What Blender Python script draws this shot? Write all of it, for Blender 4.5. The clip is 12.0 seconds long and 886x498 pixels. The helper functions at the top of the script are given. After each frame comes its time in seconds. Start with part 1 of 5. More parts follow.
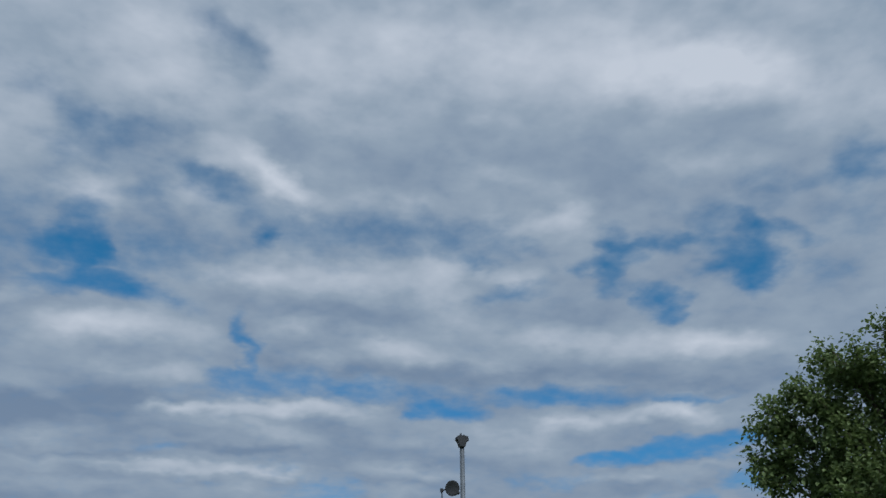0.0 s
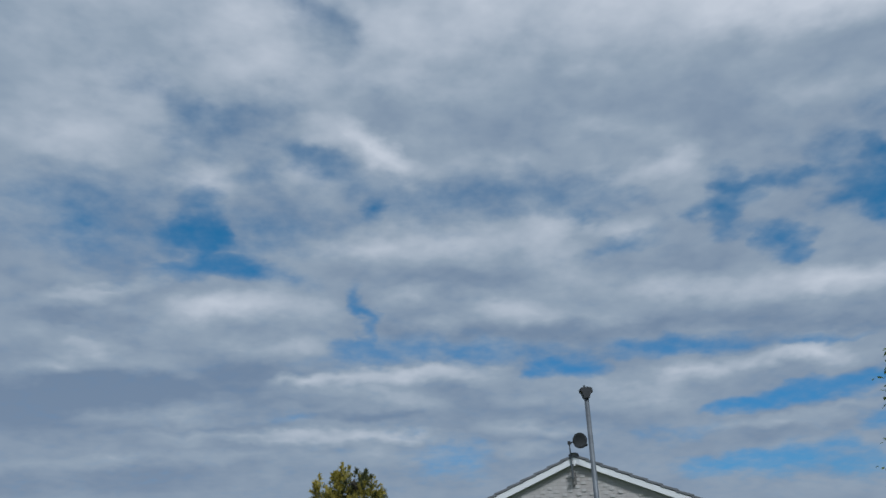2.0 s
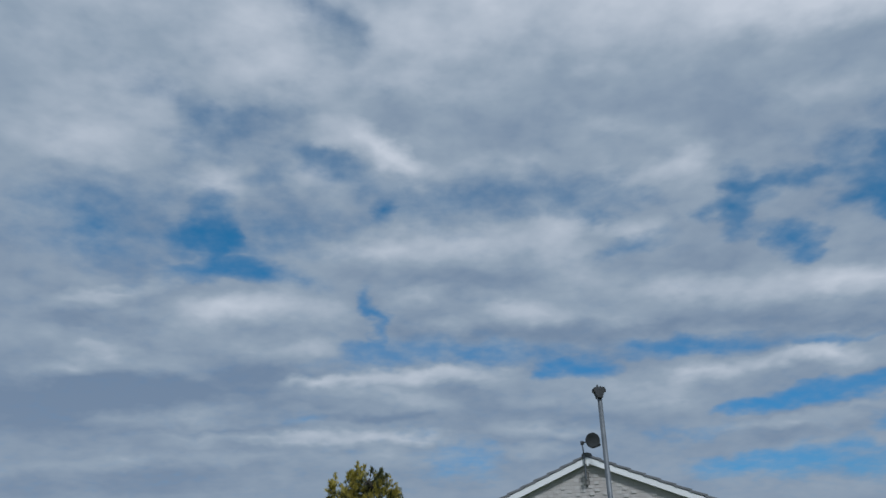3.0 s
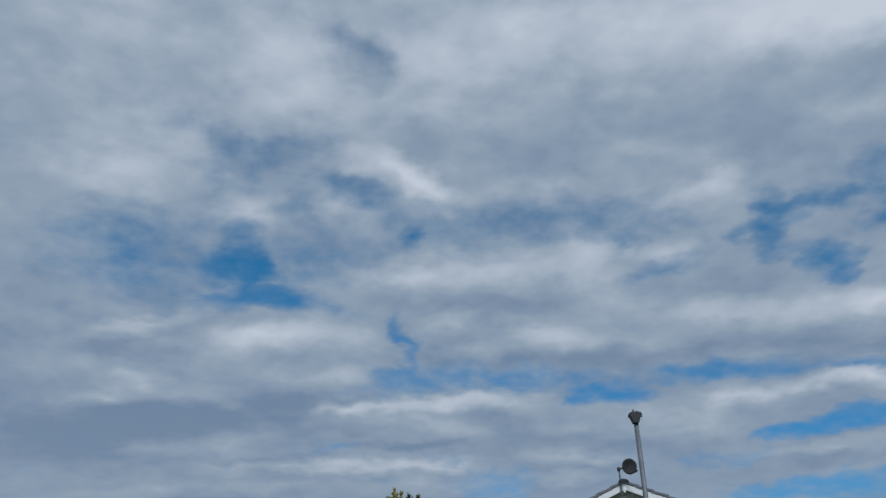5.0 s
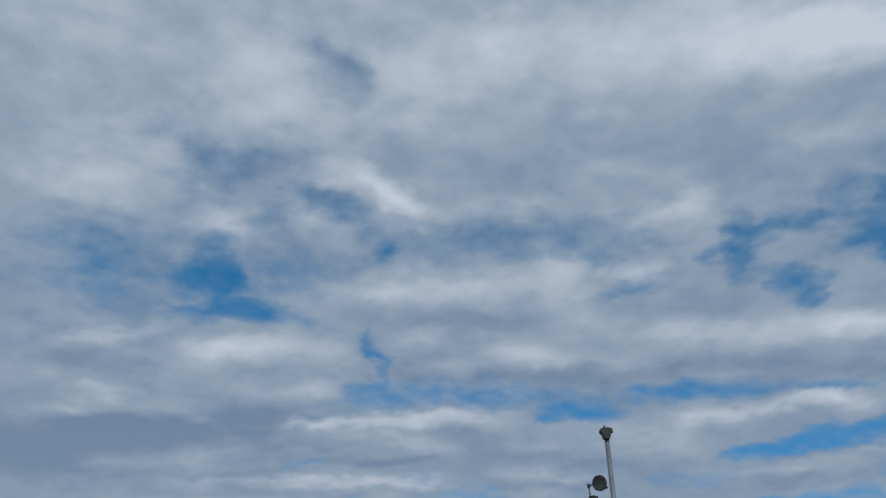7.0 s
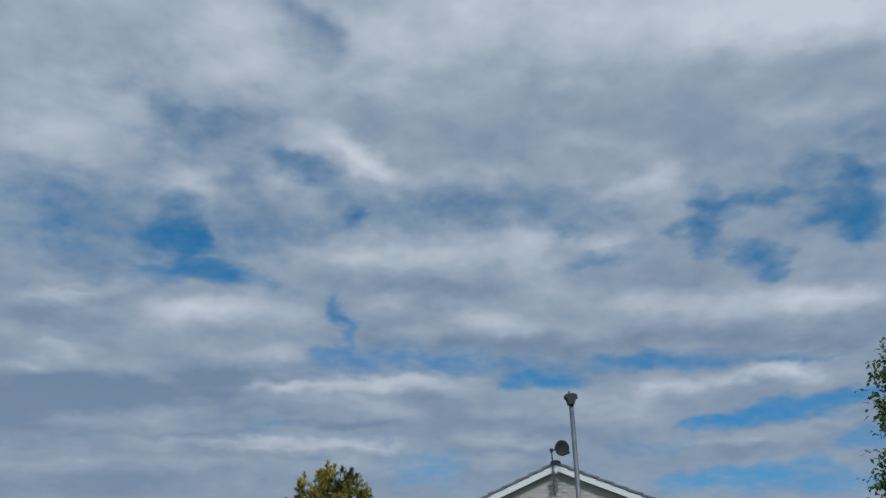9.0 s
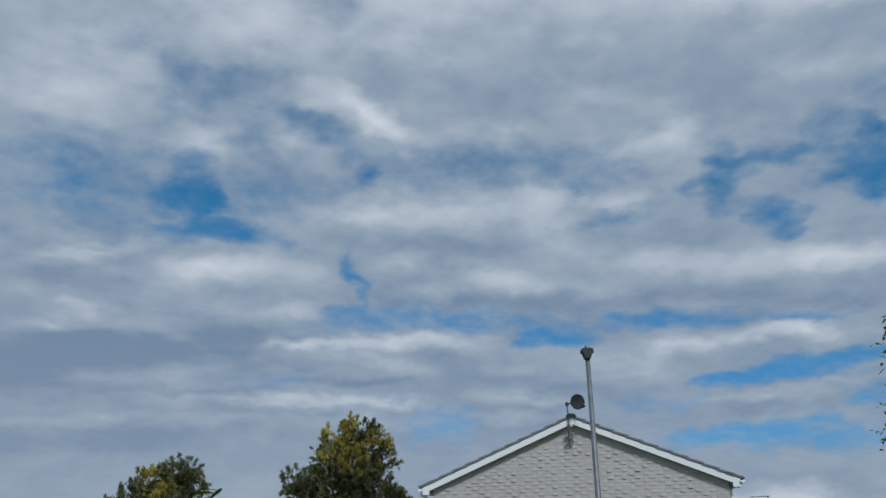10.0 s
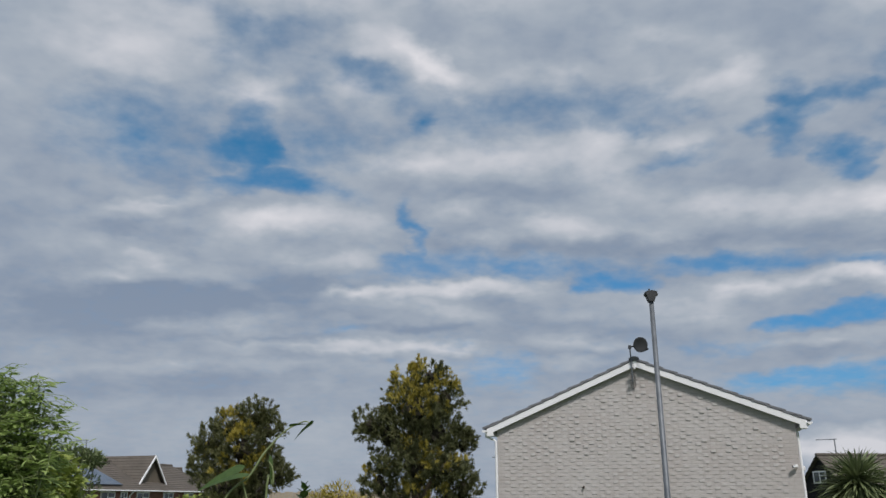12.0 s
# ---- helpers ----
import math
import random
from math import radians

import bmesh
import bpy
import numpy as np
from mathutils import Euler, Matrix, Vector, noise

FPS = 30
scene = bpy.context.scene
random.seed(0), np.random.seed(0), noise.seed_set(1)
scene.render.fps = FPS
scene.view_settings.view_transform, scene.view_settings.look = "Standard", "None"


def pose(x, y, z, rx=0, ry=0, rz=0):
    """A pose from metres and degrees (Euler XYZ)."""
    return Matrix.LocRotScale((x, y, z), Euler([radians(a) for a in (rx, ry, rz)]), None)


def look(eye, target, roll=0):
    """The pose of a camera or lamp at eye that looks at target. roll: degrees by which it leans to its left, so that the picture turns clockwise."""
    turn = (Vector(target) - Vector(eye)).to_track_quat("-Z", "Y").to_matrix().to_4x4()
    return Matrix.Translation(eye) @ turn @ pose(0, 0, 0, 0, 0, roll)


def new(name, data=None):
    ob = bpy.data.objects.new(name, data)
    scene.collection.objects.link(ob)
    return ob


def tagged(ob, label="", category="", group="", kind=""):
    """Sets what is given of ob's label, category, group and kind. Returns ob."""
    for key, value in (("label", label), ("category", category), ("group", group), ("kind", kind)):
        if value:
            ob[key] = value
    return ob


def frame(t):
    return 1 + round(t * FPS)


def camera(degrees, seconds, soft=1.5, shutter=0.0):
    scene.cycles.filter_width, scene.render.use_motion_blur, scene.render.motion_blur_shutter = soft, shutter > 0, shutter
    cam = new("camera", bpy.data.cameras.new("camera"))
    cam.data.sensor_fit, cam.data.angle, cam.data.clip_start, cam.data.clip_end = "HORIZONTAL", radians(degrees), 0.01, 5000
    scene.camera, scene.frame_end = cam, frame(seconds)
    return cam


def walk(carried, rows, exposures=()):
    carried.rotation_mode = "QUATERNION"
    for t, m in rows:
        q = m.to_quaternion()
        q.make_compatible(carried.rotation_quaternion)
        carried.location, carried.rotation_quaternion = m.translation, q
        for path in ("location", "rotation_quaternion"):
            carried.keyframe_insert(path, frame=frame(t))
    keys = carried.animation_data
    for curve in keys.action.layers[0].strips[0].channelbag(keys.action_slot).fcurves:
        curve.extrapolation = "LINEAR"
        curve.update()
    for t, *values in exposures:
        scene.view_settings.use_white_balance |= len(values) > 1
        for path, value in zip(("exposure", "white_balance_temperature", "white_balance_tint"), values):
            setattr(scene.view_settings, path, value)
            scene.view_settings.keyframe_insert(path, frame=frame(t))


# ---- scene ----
cam = camera(58.0, 12.0, soft=1.5)
walk(cam, [
    (0.0, pose(0.373, -0.023, 3.603, 116.14, 0.44, -12.16)),
    (0.5, pose(0.386, -0.000, 3.595, 115.68, 1.37, -9.47)),
    (1.0, pose(0.395, 0.123, 3.613, 114.69, 1.46, -6.65)),
    (1.5, pose(0.375, 0.092, 3.593, 113.96, 1.73, -4.45)),
    (2.0, pose(0.352, 0.062, 3.556, 113.55, 1.75, -3.11)),
    (2.5, pose(0.312, 0.046, 3.523, 113.49, 1.55, -2.86)),
    (3.0, pose(0.298, 0.009, 3.521, 113.66, 1.69, -2.35)),
    (5.0, pose(0.233, -0.036, 3.498, 115.58, 1.57, -0.13)),
    (5.5, pose(0.239, -0.038, 3.480, 116.17, 1.44, -0.40)),
    (6.0, pose(0.233, -0.032, 3.478, 116.55, 1.40, -0.94)),
    (6.5, pose(0.235, -0.014, 3.466, 116.66, 1.37, -1.36)),
    (7.0, pose(0.227, 0.012, 3.453, 116.66, 1.34, -2.29)),
    (9.0, pose(0.202, 0.157, 3.442, 114.22, 0.84, -5.01)),
    (9.5, pose(0.195, 0.172, 3.417, 112.53, 0.71, -4.49)),
    (10.0, pose(0.104, 0.081, 3.357, 111.27, 0.63, -4.09)),
    (10.5, pose(0.083, 0.049, 3.341, 110.07, 0.57, -3.35)),
    (11.0, pose(0.036, -0.009, 3.327, 109.11, 0.48, -2.35)),
    (11.5, pose(0.003, -0.053, 3.298, 108.10, 0.20, -0.96)),
    (12.0, pose(-0.000, -0.000, 3.300, 107.50, 0.19, 0.06)),
], [(0.0, -0.16, 5920, 7), (9.0, -0.16, 5930, 7), (10.5, -0.04, 6060, 7), (11.2, 0.02, 6150, 8), (12.0, 0.12, 6680, 12)])

# ---- sky, sun ----
SUN_AZ, SUN_EL = 160.0, 52.0          # degrees, clockwise from straight ahead
world = bpy.data.worlds.new("sky")
scene.world = world
world.use_nodes = True
wt = world.node_tree
wt.nodes.clear()


def wnode(kind, **values):
    n = wt.nodes.new(kind)
    for key, value in values.items():
        if key == "operation":
            n.operation = value
    return n


def wmath(op, a, b=None, c=None, clamp=False):
    n = wnode("ShaderNodeMath", operation=op)
    n.use_clamp = clamp
    for slot, v in enumerate((a, b, c)):
        if v is None:
            continue
        if isinstance(v, (int, float)):
            n.inputs[slot].default_value = v
        else:
            wt.links.new(v, n.inputs[slot])
    return n.outputs[0]


def wvec(op, a, b=None):
    n = wnode("ShaderNodeVectorMath", operation=op)
    for slot, v in enumerate((a, b)):
        if v is None:
            continue
        if isinstance(v, tuple):
            n.inputs[slot].default_value = v
        else:
            wt.links.new(v, n.inputs[slot])
    return n.outputs[0]


def wmix(fac, a, b):
    n = wt.nodes.new("ShaderNodeMix")
    n.data_type = "RGBA"
    for slot, v in ((0, fac), (6, a), (7, b)):
        if isinstance(v, (tuple, float, int)):
            n.inputs[slot].default_value = v
        else:
            wt.links.new(v, n.inputs[slot])
    return n.outputs[2]


def wnoise(vector, scale, detail, rough=0.55):
    n = wt.nodes.new("ShaderNodeTexNoise")
    n.inputs["Scale"].default_value, n.inputs["Detail"].default_value = scale, detail
    n.inputs["Roughness"].default_value = rough
    wt.links.new(vector, n.inputs["Vector"])
    return n


way = wt.nodes.new("ShaderNodeTexCoord").outputs["Generated"]
xyz = wt.nodes.new("ShaderNodeSeparateXYZ")
wt.links.new(way, xyz.inputs[0])
azimuth = wmath("MULTIPLY", wmath("ARCTAN2", xyz.outputs[0], xyz.outputs[1]), 57.2958)
elevation = wmath("MULTIPLY", wmath("ARCSINE", xyz.outputs[2]), 57.2958)
# the cloud deck as a flat sheet overhead
lift = wmath("ADD", wmath("MAXIMUM", xyz.outputs[2], 0.0), 0.26)
deck = wt.nodes.new("ShaderNodeCombineXYZ")
wt.links.new(wmath("DIVIDE", xyz.outputs[0], lift), deck.inputs[0])
wt.links.new(wmath("DIVIDE", xyz.outputs[1], lift), deck.inputs[1])
broad = wnoise(deck.outputs[0], 3.4, 3.0, 0.45)
fine = wnoise(deck.outputs[0], 9.0, 3.0, 0.45)
puffs = wnoise(wvec("MULTIPLY", way, (1.0, 1.0, 1.9)), 15.0, 3.0, 0.5)
ragged = wnoise(wvec("MULTIPLY", way, (1.0, 1.0, 1.9)), 20.0, 3.0, 0.5)
heaps = wnoise(deck.outputs[0], 24.0, 3.0, 0.5)
spot = wt.nodes.new("ShaderNodeCombineXYZ")
wt.links.new(azimuth, spot.inputs[0])
wt.links.new(elevation, spot.inputs[1])
torn = wvec("MULTIPLY", wvec("SUBTRACT", ragged.outputs["Color"], (0.5, 0.5, 0.5)), (4.6, 1.9, 0.0))
place = wvec("ADD", spot.outputs[0], torn)
clouds = {"gap": [], "billow": [], "shade": []}


def gap(*a):
    clouds["gap"].append(a)


def billow(*a):
    clouds["billow"].append(a)


def shade(*a):
    clouds["shade"].append(a)


# azimuth, elevation, half width, half height, tilt in degrees, weight: holes in the deck, bright heaps, thick grey undersides
gap(-14.7, 24.8, 1.2, 1.48, 7, 0.9)
gap(-16.5, 23.8, 1.5, 0.71, 7, 0.6)
gap(-13.7, 23.6, 0.9, 0.85, 6, 0.5)
gap(-13.6, 22.7, 2.7, 0.76, 6, 0.25)
gap(-14.2, 21.7, 2.4, 0.59, 6, 0.75)
gap(-11.1, 21.9, 1.8, 0.60, -0, 0.65)
gap(-8.1, 21.3, 1.9, 0.48, -6, 0.35)
gap(-16.1, 21.3, 1.3, 0.59, 7, 0.2)
gap(-15.6, 30.7, 2.1, 1.66, 8, 0.36)
gap(-11.9, 32.6, 2.9, 0.92, 7, 0.36)
gap(-21.1, 33.8, 2.5, 0.80, -2, 0.2)
gap(-17.6, 32.8, 1.8, 0.83, -8, 0.25)
gap(-6.3, 30.1, 2.3, 0.70, -14, 0.4)
gap(-10.5, 28.5, 1.2, 0.64, 6, 0.3)
gap(-9.4, 30.3, 2.9, 0.95, -4, 0.25)
gap(-4.4, 28.8, 3.0, 0.97, -11, 0.25)
gap(-24.1, 24.4, 3.6, 1.79, 10, 0.3)
gap(-22.9, 23.7, 1.2, 0.96, 10, 0.3)
gap(-25.9, 25.8, 2.3, 1.17, 12, 0.2)
gap(-19.9, 25.4, 3.4, 2.05, 9, 0.2)
gap(-20.4, 22.2, 4.1, 1.30, 8, 0.22)
gap(-11.9, 25.9, 4.7, 1.71, 5, 0.22)
gap(-7.6, 24.5, 4.3, 1.40, 8, 0.25)
gap(-1.6, 26.3, 0.8, 0.75, 2, 0.5)
gap(-0.5, 27.3, 2.0, 1.10, 1, 0.25)
gap(-5.2, 39.2, 2.3, 1.43, -20, 0.25)
gap(-8.2, 40.4, 1.7, 0.90, -22, 0.25)
gap(8.8, 27.4, 5.0, 1.24, -3, 0.28)
gap(4.7, 26.4, 3.0, 1.25, 8, 0.25)
gap(12.4, 26.7, 2.9, 1.06, -4, 0.2)
gap(15.9, 26.7, 2.4, 1.05, -5, 0.15)
gap(18.9, 25.8, 1.9, 0.48, -2, 0.3)
gap(17.3, 22.8, 2.8, 0.53, 8, 0.42)
gap(15.3, 25.1, 1.0, 0.53, -5, 0.3)
gap(25.9, 26.2, 1.0, 0.76, -9, 0.6)
gap(26.2, 25.0, 1.5, 0.68, 5, 0.7)
gap(24.2, 24.3, 1.1, 0.60, -8, 0.7)
gap(25.0, 23.0, 0.9, 0.77, -8, 0.5)
gap(27.7, 25.7, 1.0, 0.54, -5, 0.5)
gap(29.6, 25.4, 1.0, 0.71, -11, 0.42)
gap(31.3, 25.5, 0.8, 0.37, -12, 0.42)
gap(33.2, 25.8, 1.2, 0.81, -13, 0.35)
gap(35.7, 25.6, 0.8, 0.87, -14, 0.6)
gap(35.6, 23.7, 1.3, 1.27, -13, 0.65)
gap(35.7, 22.0, 0.9, 0.79, -12, 0.7)
gap(34.5, 23.2, 1.5, 1.12, -12, 0.4)
gap(37.1, 22.8, 0.9, 0.71, -13, 0.5)
gap(32.6, 23.2, 1.0, 0.40, 4, 0.4)
gap(37.9, 25.1, 1.2, 0.43, -15, 0.5)
gap(28.8, 21.4, 1.0, 1.00, -9, 0.85)
gap(28.1, 22.3, 1.7, 0.46, -9, 0.4)
gap(29.5, 20.4, 0.8, 0.37, -9, 0.4)
gap(37.8, 28.0, 1.5, 0.97, -16, 0.25)
gap(35.2, 26.5, 2.3, 0.88, -14, 0.2)
gap(32.3, 27.2, 2.4, 0.57, -13, 0.15)
gap(-2.8, 19.9, 0.5, 0.88, 11, 0.55)
gap(-2.2, 18.3, 0.5, 1.23, 1, 0.5)
gap(-2.0, 16.2, 2.7, 0.70, 6, 0.42)
gap(2.1, 16.6, 3.7, 0.74, 2, 0.35)
gap(5.6, 15.8, 2.7, 0.57, -1, 0.3)
gap(13.0, 14.6, 1.6, 0.56, -3, 0.9)
gap(10.6, 14.7, 0.7, 0.48, -2, 0.55)
gap(11.4, 15.3, 2.3, 0.61, -3, 0.3)
gap(19.0, 15.5, 2.6, 0.47, 0, 0.7)
gap(17.0, 16.1, 1.8, 0.30, -4, 0.3)
gap(21.7, 15.4, 2.5, 0.51, -5, 0.35)
gap(24.4, 15.3, 2.1, 0.46, -1, 0.4)
gap(30.5, 14.6, 1.9, 0.20, -1, 0.45)
gap(28.0, 14.6, 1.6, 0.33, -7, 0.25)
gap(8.4, 16.1, 4.1, 0.52, -2, 0.25)
gap(23.7, 11.2, 1.5, 0.36, 3, 0.85)
gap(26.0, 11.4, 2.4, 0.52, 3, 0.85)
gap(28.8, 11.5, 2.3, 0.55, 2, 0.85)
gap(31.6, 11.9, 2.2, 0.46, 2, 0.8)
gap(33.8, 12.0, 1.4, 0.38, -2, 0.5)
gap(30.8, 10.9, 2.2, 0.27, -1, 0.35)
gap(33.3, 9.3, 1.7, 0.52, 5, 0.6)
gap(21.9, 7.5, 1.7, 0.43, 2, 0.5)
gap(24.7, 7.7, 2.3, 0.43, 1, 0.4)
gap(26.7, 7.5, 2.2, 0.70, -4, 0.35)
gap(29.6, 6.8, 2.8, 0.68, -4, 0.4)
gap(31.8, 6.9, 2.0, 0.52, -4, 0.4)
gap(19.8, 9.8, 2.4, 0.45, -4, 0.3)
gap(-7.0, 11.8, 1.1, 0.38, 2, 0.15)
gap(4.5, 8.5, 2.2, 0.91, -1, 0.2)
gap(39.3, 24.0, 0.9, 0.36, -7, 0.45)
gap(42.5, 27.7, 1.8, 0.71, -3, 0.45)
gap(44.5, 28.7, 1.6, 1.09, -16, 0.45)
gap(40.5, 21.8, 1.3, 0.71, 9, 0.3)
gap(42.9, 25.0, 1.9, 1.38, -14, 0.18)
gap(31.2, 25.0, 1.8, 0.47, -4, 0.3)
gap(21.9, 7.9, 2.3, 0.28, -0, 0.5)
gap(25.0, 7.1, 2.2, 0.43, 2, 0.35)
gap(27.5, 7.7, 2.1, 0.39, 1, 0.35)
gap(28.6, 8.3, 1.4, 0.35, -5, 0.35)
gap(4.0, 9.4, 2.2, 0.70, -1, 0.28)
gap(3.7, 8.2, 1.8, 0.48, -1, 0.18)
gap(-7.4, 11.6, 1.6, 0.26, 6, 0.2)
gap(1.2, 10.6, 1.1, 0.31, -0, 0.2)
billow(-11.8, 38.5, 4.3, 2.12, 7, 0.4)
billow(-12.3, 35.6, 6.0, 1.35, 7, 0.25)
billow(-21.2, 30.4, 4.4, 1.46, 11, 0.35)
billow(-25.2, 29.2, 2.2, 1.07, 13, 0.15)
billow(-14.3, 27.8, 1.9, 1.00, 7, 0.45)
billow(-7.1, 28.6, 1.8, 0.79, 4, 0.22)
billow(-4.1, 31.5, 2.5, 0.80, -13, 0.45)
billow(-1.5, 30.8, 2.0, 0.83, -25, 0.55)
billow(0.2, 29.7, 1.8, 0.75, -26, 0.35)
billow(-0.6, 38.0, 2.5, 2.64, 2, 0.25)
billow(1.4, 35.0, 1.9, 0.78, 1, 0.18)
billow(2.9, 29.3, 2.3, 0.72, -0, 0.22)
billow(9.4, 29.7, 3.2, 0.56, -3, 0.28)
billow(17.8, 31.5, 1.4, 0.43, -7, 0.2)
billow(16.9, 35.5, 1.9, 1.53, -6, 0.15)
billow(9.4, 39.5, 6.0, 2.17, -4, 0.35)
billow(19.3, 39.4, 7.0, 1.77, -9, 0.35)
billow(31.8, 37.0, 5.2, 1.70, -15, 0.45)
billow(37.0, 36.0, 3.7, 1.38, -18, 0.42)
billow(19.1, 27.4, 3.0, 0.87, 7, 0.32)
billow(22.2, 28.2, 1.7, 0.63, 15, 0.32)
billow(33.8, 30.0, 2.2, 0.91, -14, 0.22)
billow(-0.2, 23.8, 4.0, 0.89, 3, 0.42)
billow(-2.4, 23.4, 1.7, 0.52, 2, 0.28)
billow(4.7, 23.7, 2.6, 0.97, -1, 0.3)
billow(8.7, 24.0, 3.5, 1.13, -3, 0.32)
billow(12.2, 24.5, 1.6, 1.45, -4, 0.42)
billow(12.7, 21.8, 2.6, 1.53, -4, 0.3)
billow(17.8, 24.0, 1.9, 0.48, -3, 0.45)
billow(1.2, 20.3, 1.5, 0.52, 5, 0.42)
billow(2.9, 18.2, 1.8, 0.44, -0, 0.36)
billow(7.2, 19.4, 2.6, 0.64, -2, 0.45)
billow(10.6, 18.7, 2.5, 0.72, -3, 0.3)
billow(14.7, 17.9, 3.3, 0.63, -4, 0.28)
billow(19.0, 19.4, 4.0, 0.87, -3, 0.32)
billow(24.9, 19.0, 4.5, 0.84, -5, 0.4)
billow(30.5, 18.2, 3.1, 0.74, -6, 0.52)
billow(34.1, 17.9, 2.6, 0.72, -7, 0.45)
billow(30.1, 16.4, 2.1, 0.44, -8, 0.25)
billow(-20.7, 19.7, 2.2, 0.41, 13, 0.5)
billow(-23.4, 18.7, 2.0, 0.43, 14, 0.28)
billow(-14.7, 18.8, 3.9, 0.84, 8, 0.5)
billow(-13.0, 19.4, 2.4, 0.62, 5, 0.26)
billow(-9.4, 19.5, 3.7, 1.02, -1, 0.4)
billow(-5.5, 18.5, 2.1, 0.95, -12, 0.35)
billow(-7.4, 16.8, 2.8, 0.70, 2, 0.32)
billow(-10.9, 16.4, 3.9, 0.46, 3, 0.26)
billow(-16.0, 17.3, 2.2, 0.68, 5, 0.22)
billow(-22.5, 16.2, 2.4, 0.57, -2, 0.4)
billow(-22.9, 14.7, 2.3, 0.56, 2, 0.5)
billow(-20.7, 15.7, 1.4, 0.47, -2, 0.3)
billow(-17.5, 15.2, 2.2, 0.44, -3, 0.32)
billow(-6.8, 14.3, 1.7, 0.31, 5, 0.6)
billow(-3.6, 14.6, 3.2, 0.43, 4, 0.4)
billow(1.3, 14.8, 3.7, 0.43, 2, 0.5)
billow(-0.3, 13.5, 2.8, 0.51, -7, 0.36)
billow(4.6, 14.6, 3.3, 0.55, -1, 0.4)
billow(8.8, 14.1, 2.5, 0.47, -2, 0.26)
billow(2.1, 12.5, 2.0, 0.47, -10, 0.28)
billow(11.5, 12.9, 3.2, 0.66, -2, 0.36)
billow(16.7, 13.3, 3.5, 0.58, -4, 0.42)
billow(19.3, 11.9, 2.7, 0.68, -4, 0.48)
billow(20.5, 13.6, 1.5, 0.61, -5, 0.36)
billow(21.7, 13.8, 2.3, 0.45, 3, 0.4)
billow(25.3, 13.9, 2.6, 0.45, 0, 0.36)
billow(28.9, 13.8, 2.4, 0.44, -1, 0.55)
billow(30.7, 13.3, 1.7, 0.43, -3, 0.35)
billow(9.0, 10.7, 2.5, 0.42, -5, 0.5)
billow(11.8, 10.4, 1.6, 0.38, -2, 0.28)
billow(9.3, 9.1, 2.8, 0.34, -2, 0.36)
billow(-14.4, 11.5, 4.4, 0.37, 3, 0.3)
billow(-15.3, 10.0, 2.9, 0.29, 3, 0.24)
billow(-8.8, 10.4, 4.6, 0.37, 1, 0.4)
billow(-3.4, 10.4, 3.9, 0.38, 0, 0.45)
billow(0.6, 10.4, 2.4, 0.30, -0, 0.4)
billow(-18.2, 8.9, 1.7, 0.24, 3, 0.25)
billow(23.9, 9.9, 2.5, 0.25, 1, 0.3)
billow(29.6, 10.3, 2.7, 0.18, -0, 0.3)
billow(-6.2, 10.8, 3.7, 0.44, 3, 0.3)
billow(-10.1, 9.3, 4.0, 0.35, 1, 0.28)
billow(-0.9, 9.0, 3.2, 0.52, -0, 0.32)
billow(-17.5, 10.6, 3.8, 0.31, 3, 0.28)
billow(-23.6, 8.2, 4.2, 0.36, 5, 0.24)
billow(25.9, 3.1, 1.9, 0.83, -2, 1.15)
billow(27.8, 3.0, 1.4, 0.82, -2, 0.7)
billow(24.1, 2.9, 1.3, 0.53, -2, 0.5)
billow(-8.7, 4.0, 4.7, 1.06, 0, 0.22)
billow(-19.8, 4.6, 5.4, 1.02, 1, 0.2)
billow(26.8, 5.7, 1.9, 0.49, -3, 0.3)
billow(27.0, 9.9, 2.0, 0.29, 0, 0.36)
billow(29.0, 14.3, 2.3, 0.47, 1, 0.4)
billow(34.4, 36.4, 7.9, 2.75, -14, 0.3)
billow(43.2, 32.8, 4.0, 2.12, -17, 0.3)
billow(20.5, 40.3, 6.5, 2.23, -6, 0.12)
shade(8.1, 32.2, 3.8, 1.11, -3, 0.28)
shade(-0.9, 33.0, 1.9, 0.94, 2, 0.28)
shade(20.7, 32.6, 4.8, 1.08, -9, 0.28)
shade(30.0, 33.3, 4.0, 1.40, -13, 0.28)
shade(37.3, 32.9, 2.9, 1.33, -17, 0.28)
shade(14.3, 33.6, 3.7, 1.09, -6, 0.18)
shade(25.9, 29.9, 2.5, 0.92, -10, 0.26)
shade(-5.1, 38.8, 1.9, 1.14, -20, 0.2)
shade(-15.5, 13.9, 7.1, 0.82, 3, 0.3)
shade(-21.0, 13.1, 5.2, 0.85, 5, 0.3)
shade(-9.9, 14.8, 2.3, 0.38, 3, 0.22)
shade(-22.1, 17.7, 2.8, 0.32, 2, 0.25)
shade(-18.7, 17.4, 1.4, 0.37, 6, 0.18)
shade(-7.1, 12.9, 3.1, 0.38, 2, 0.28)
shade(10.2, 12.1, 2.4, 0.31, -2, 0.18)
shade(8.4, 17.3, 6.2, 0.48, -3, 0.34)
shade(16.7, 17.2, 4.8, 0.35, -5, 0.28)
shade(24.6, 17.0, 5.2, 0.46, -4, 0.28)
shade(31.7, 15.7, 3.7, 0.51, -5, 0.34)
shade(8.5, 21.1, 2.6, 0.48, -2, 0.2)
shade(5.5, 20.8, 1.7, 0.73, -1, 0.18)
shade(2.0, 21.6, 4.3, 0.44, -0, 0.24)
shade(22.5, 21.3, 2.4, 0.66, 3, 0.18)
shade(-12.2, 10.9, 4.5, 0.26, 2, 0.24)
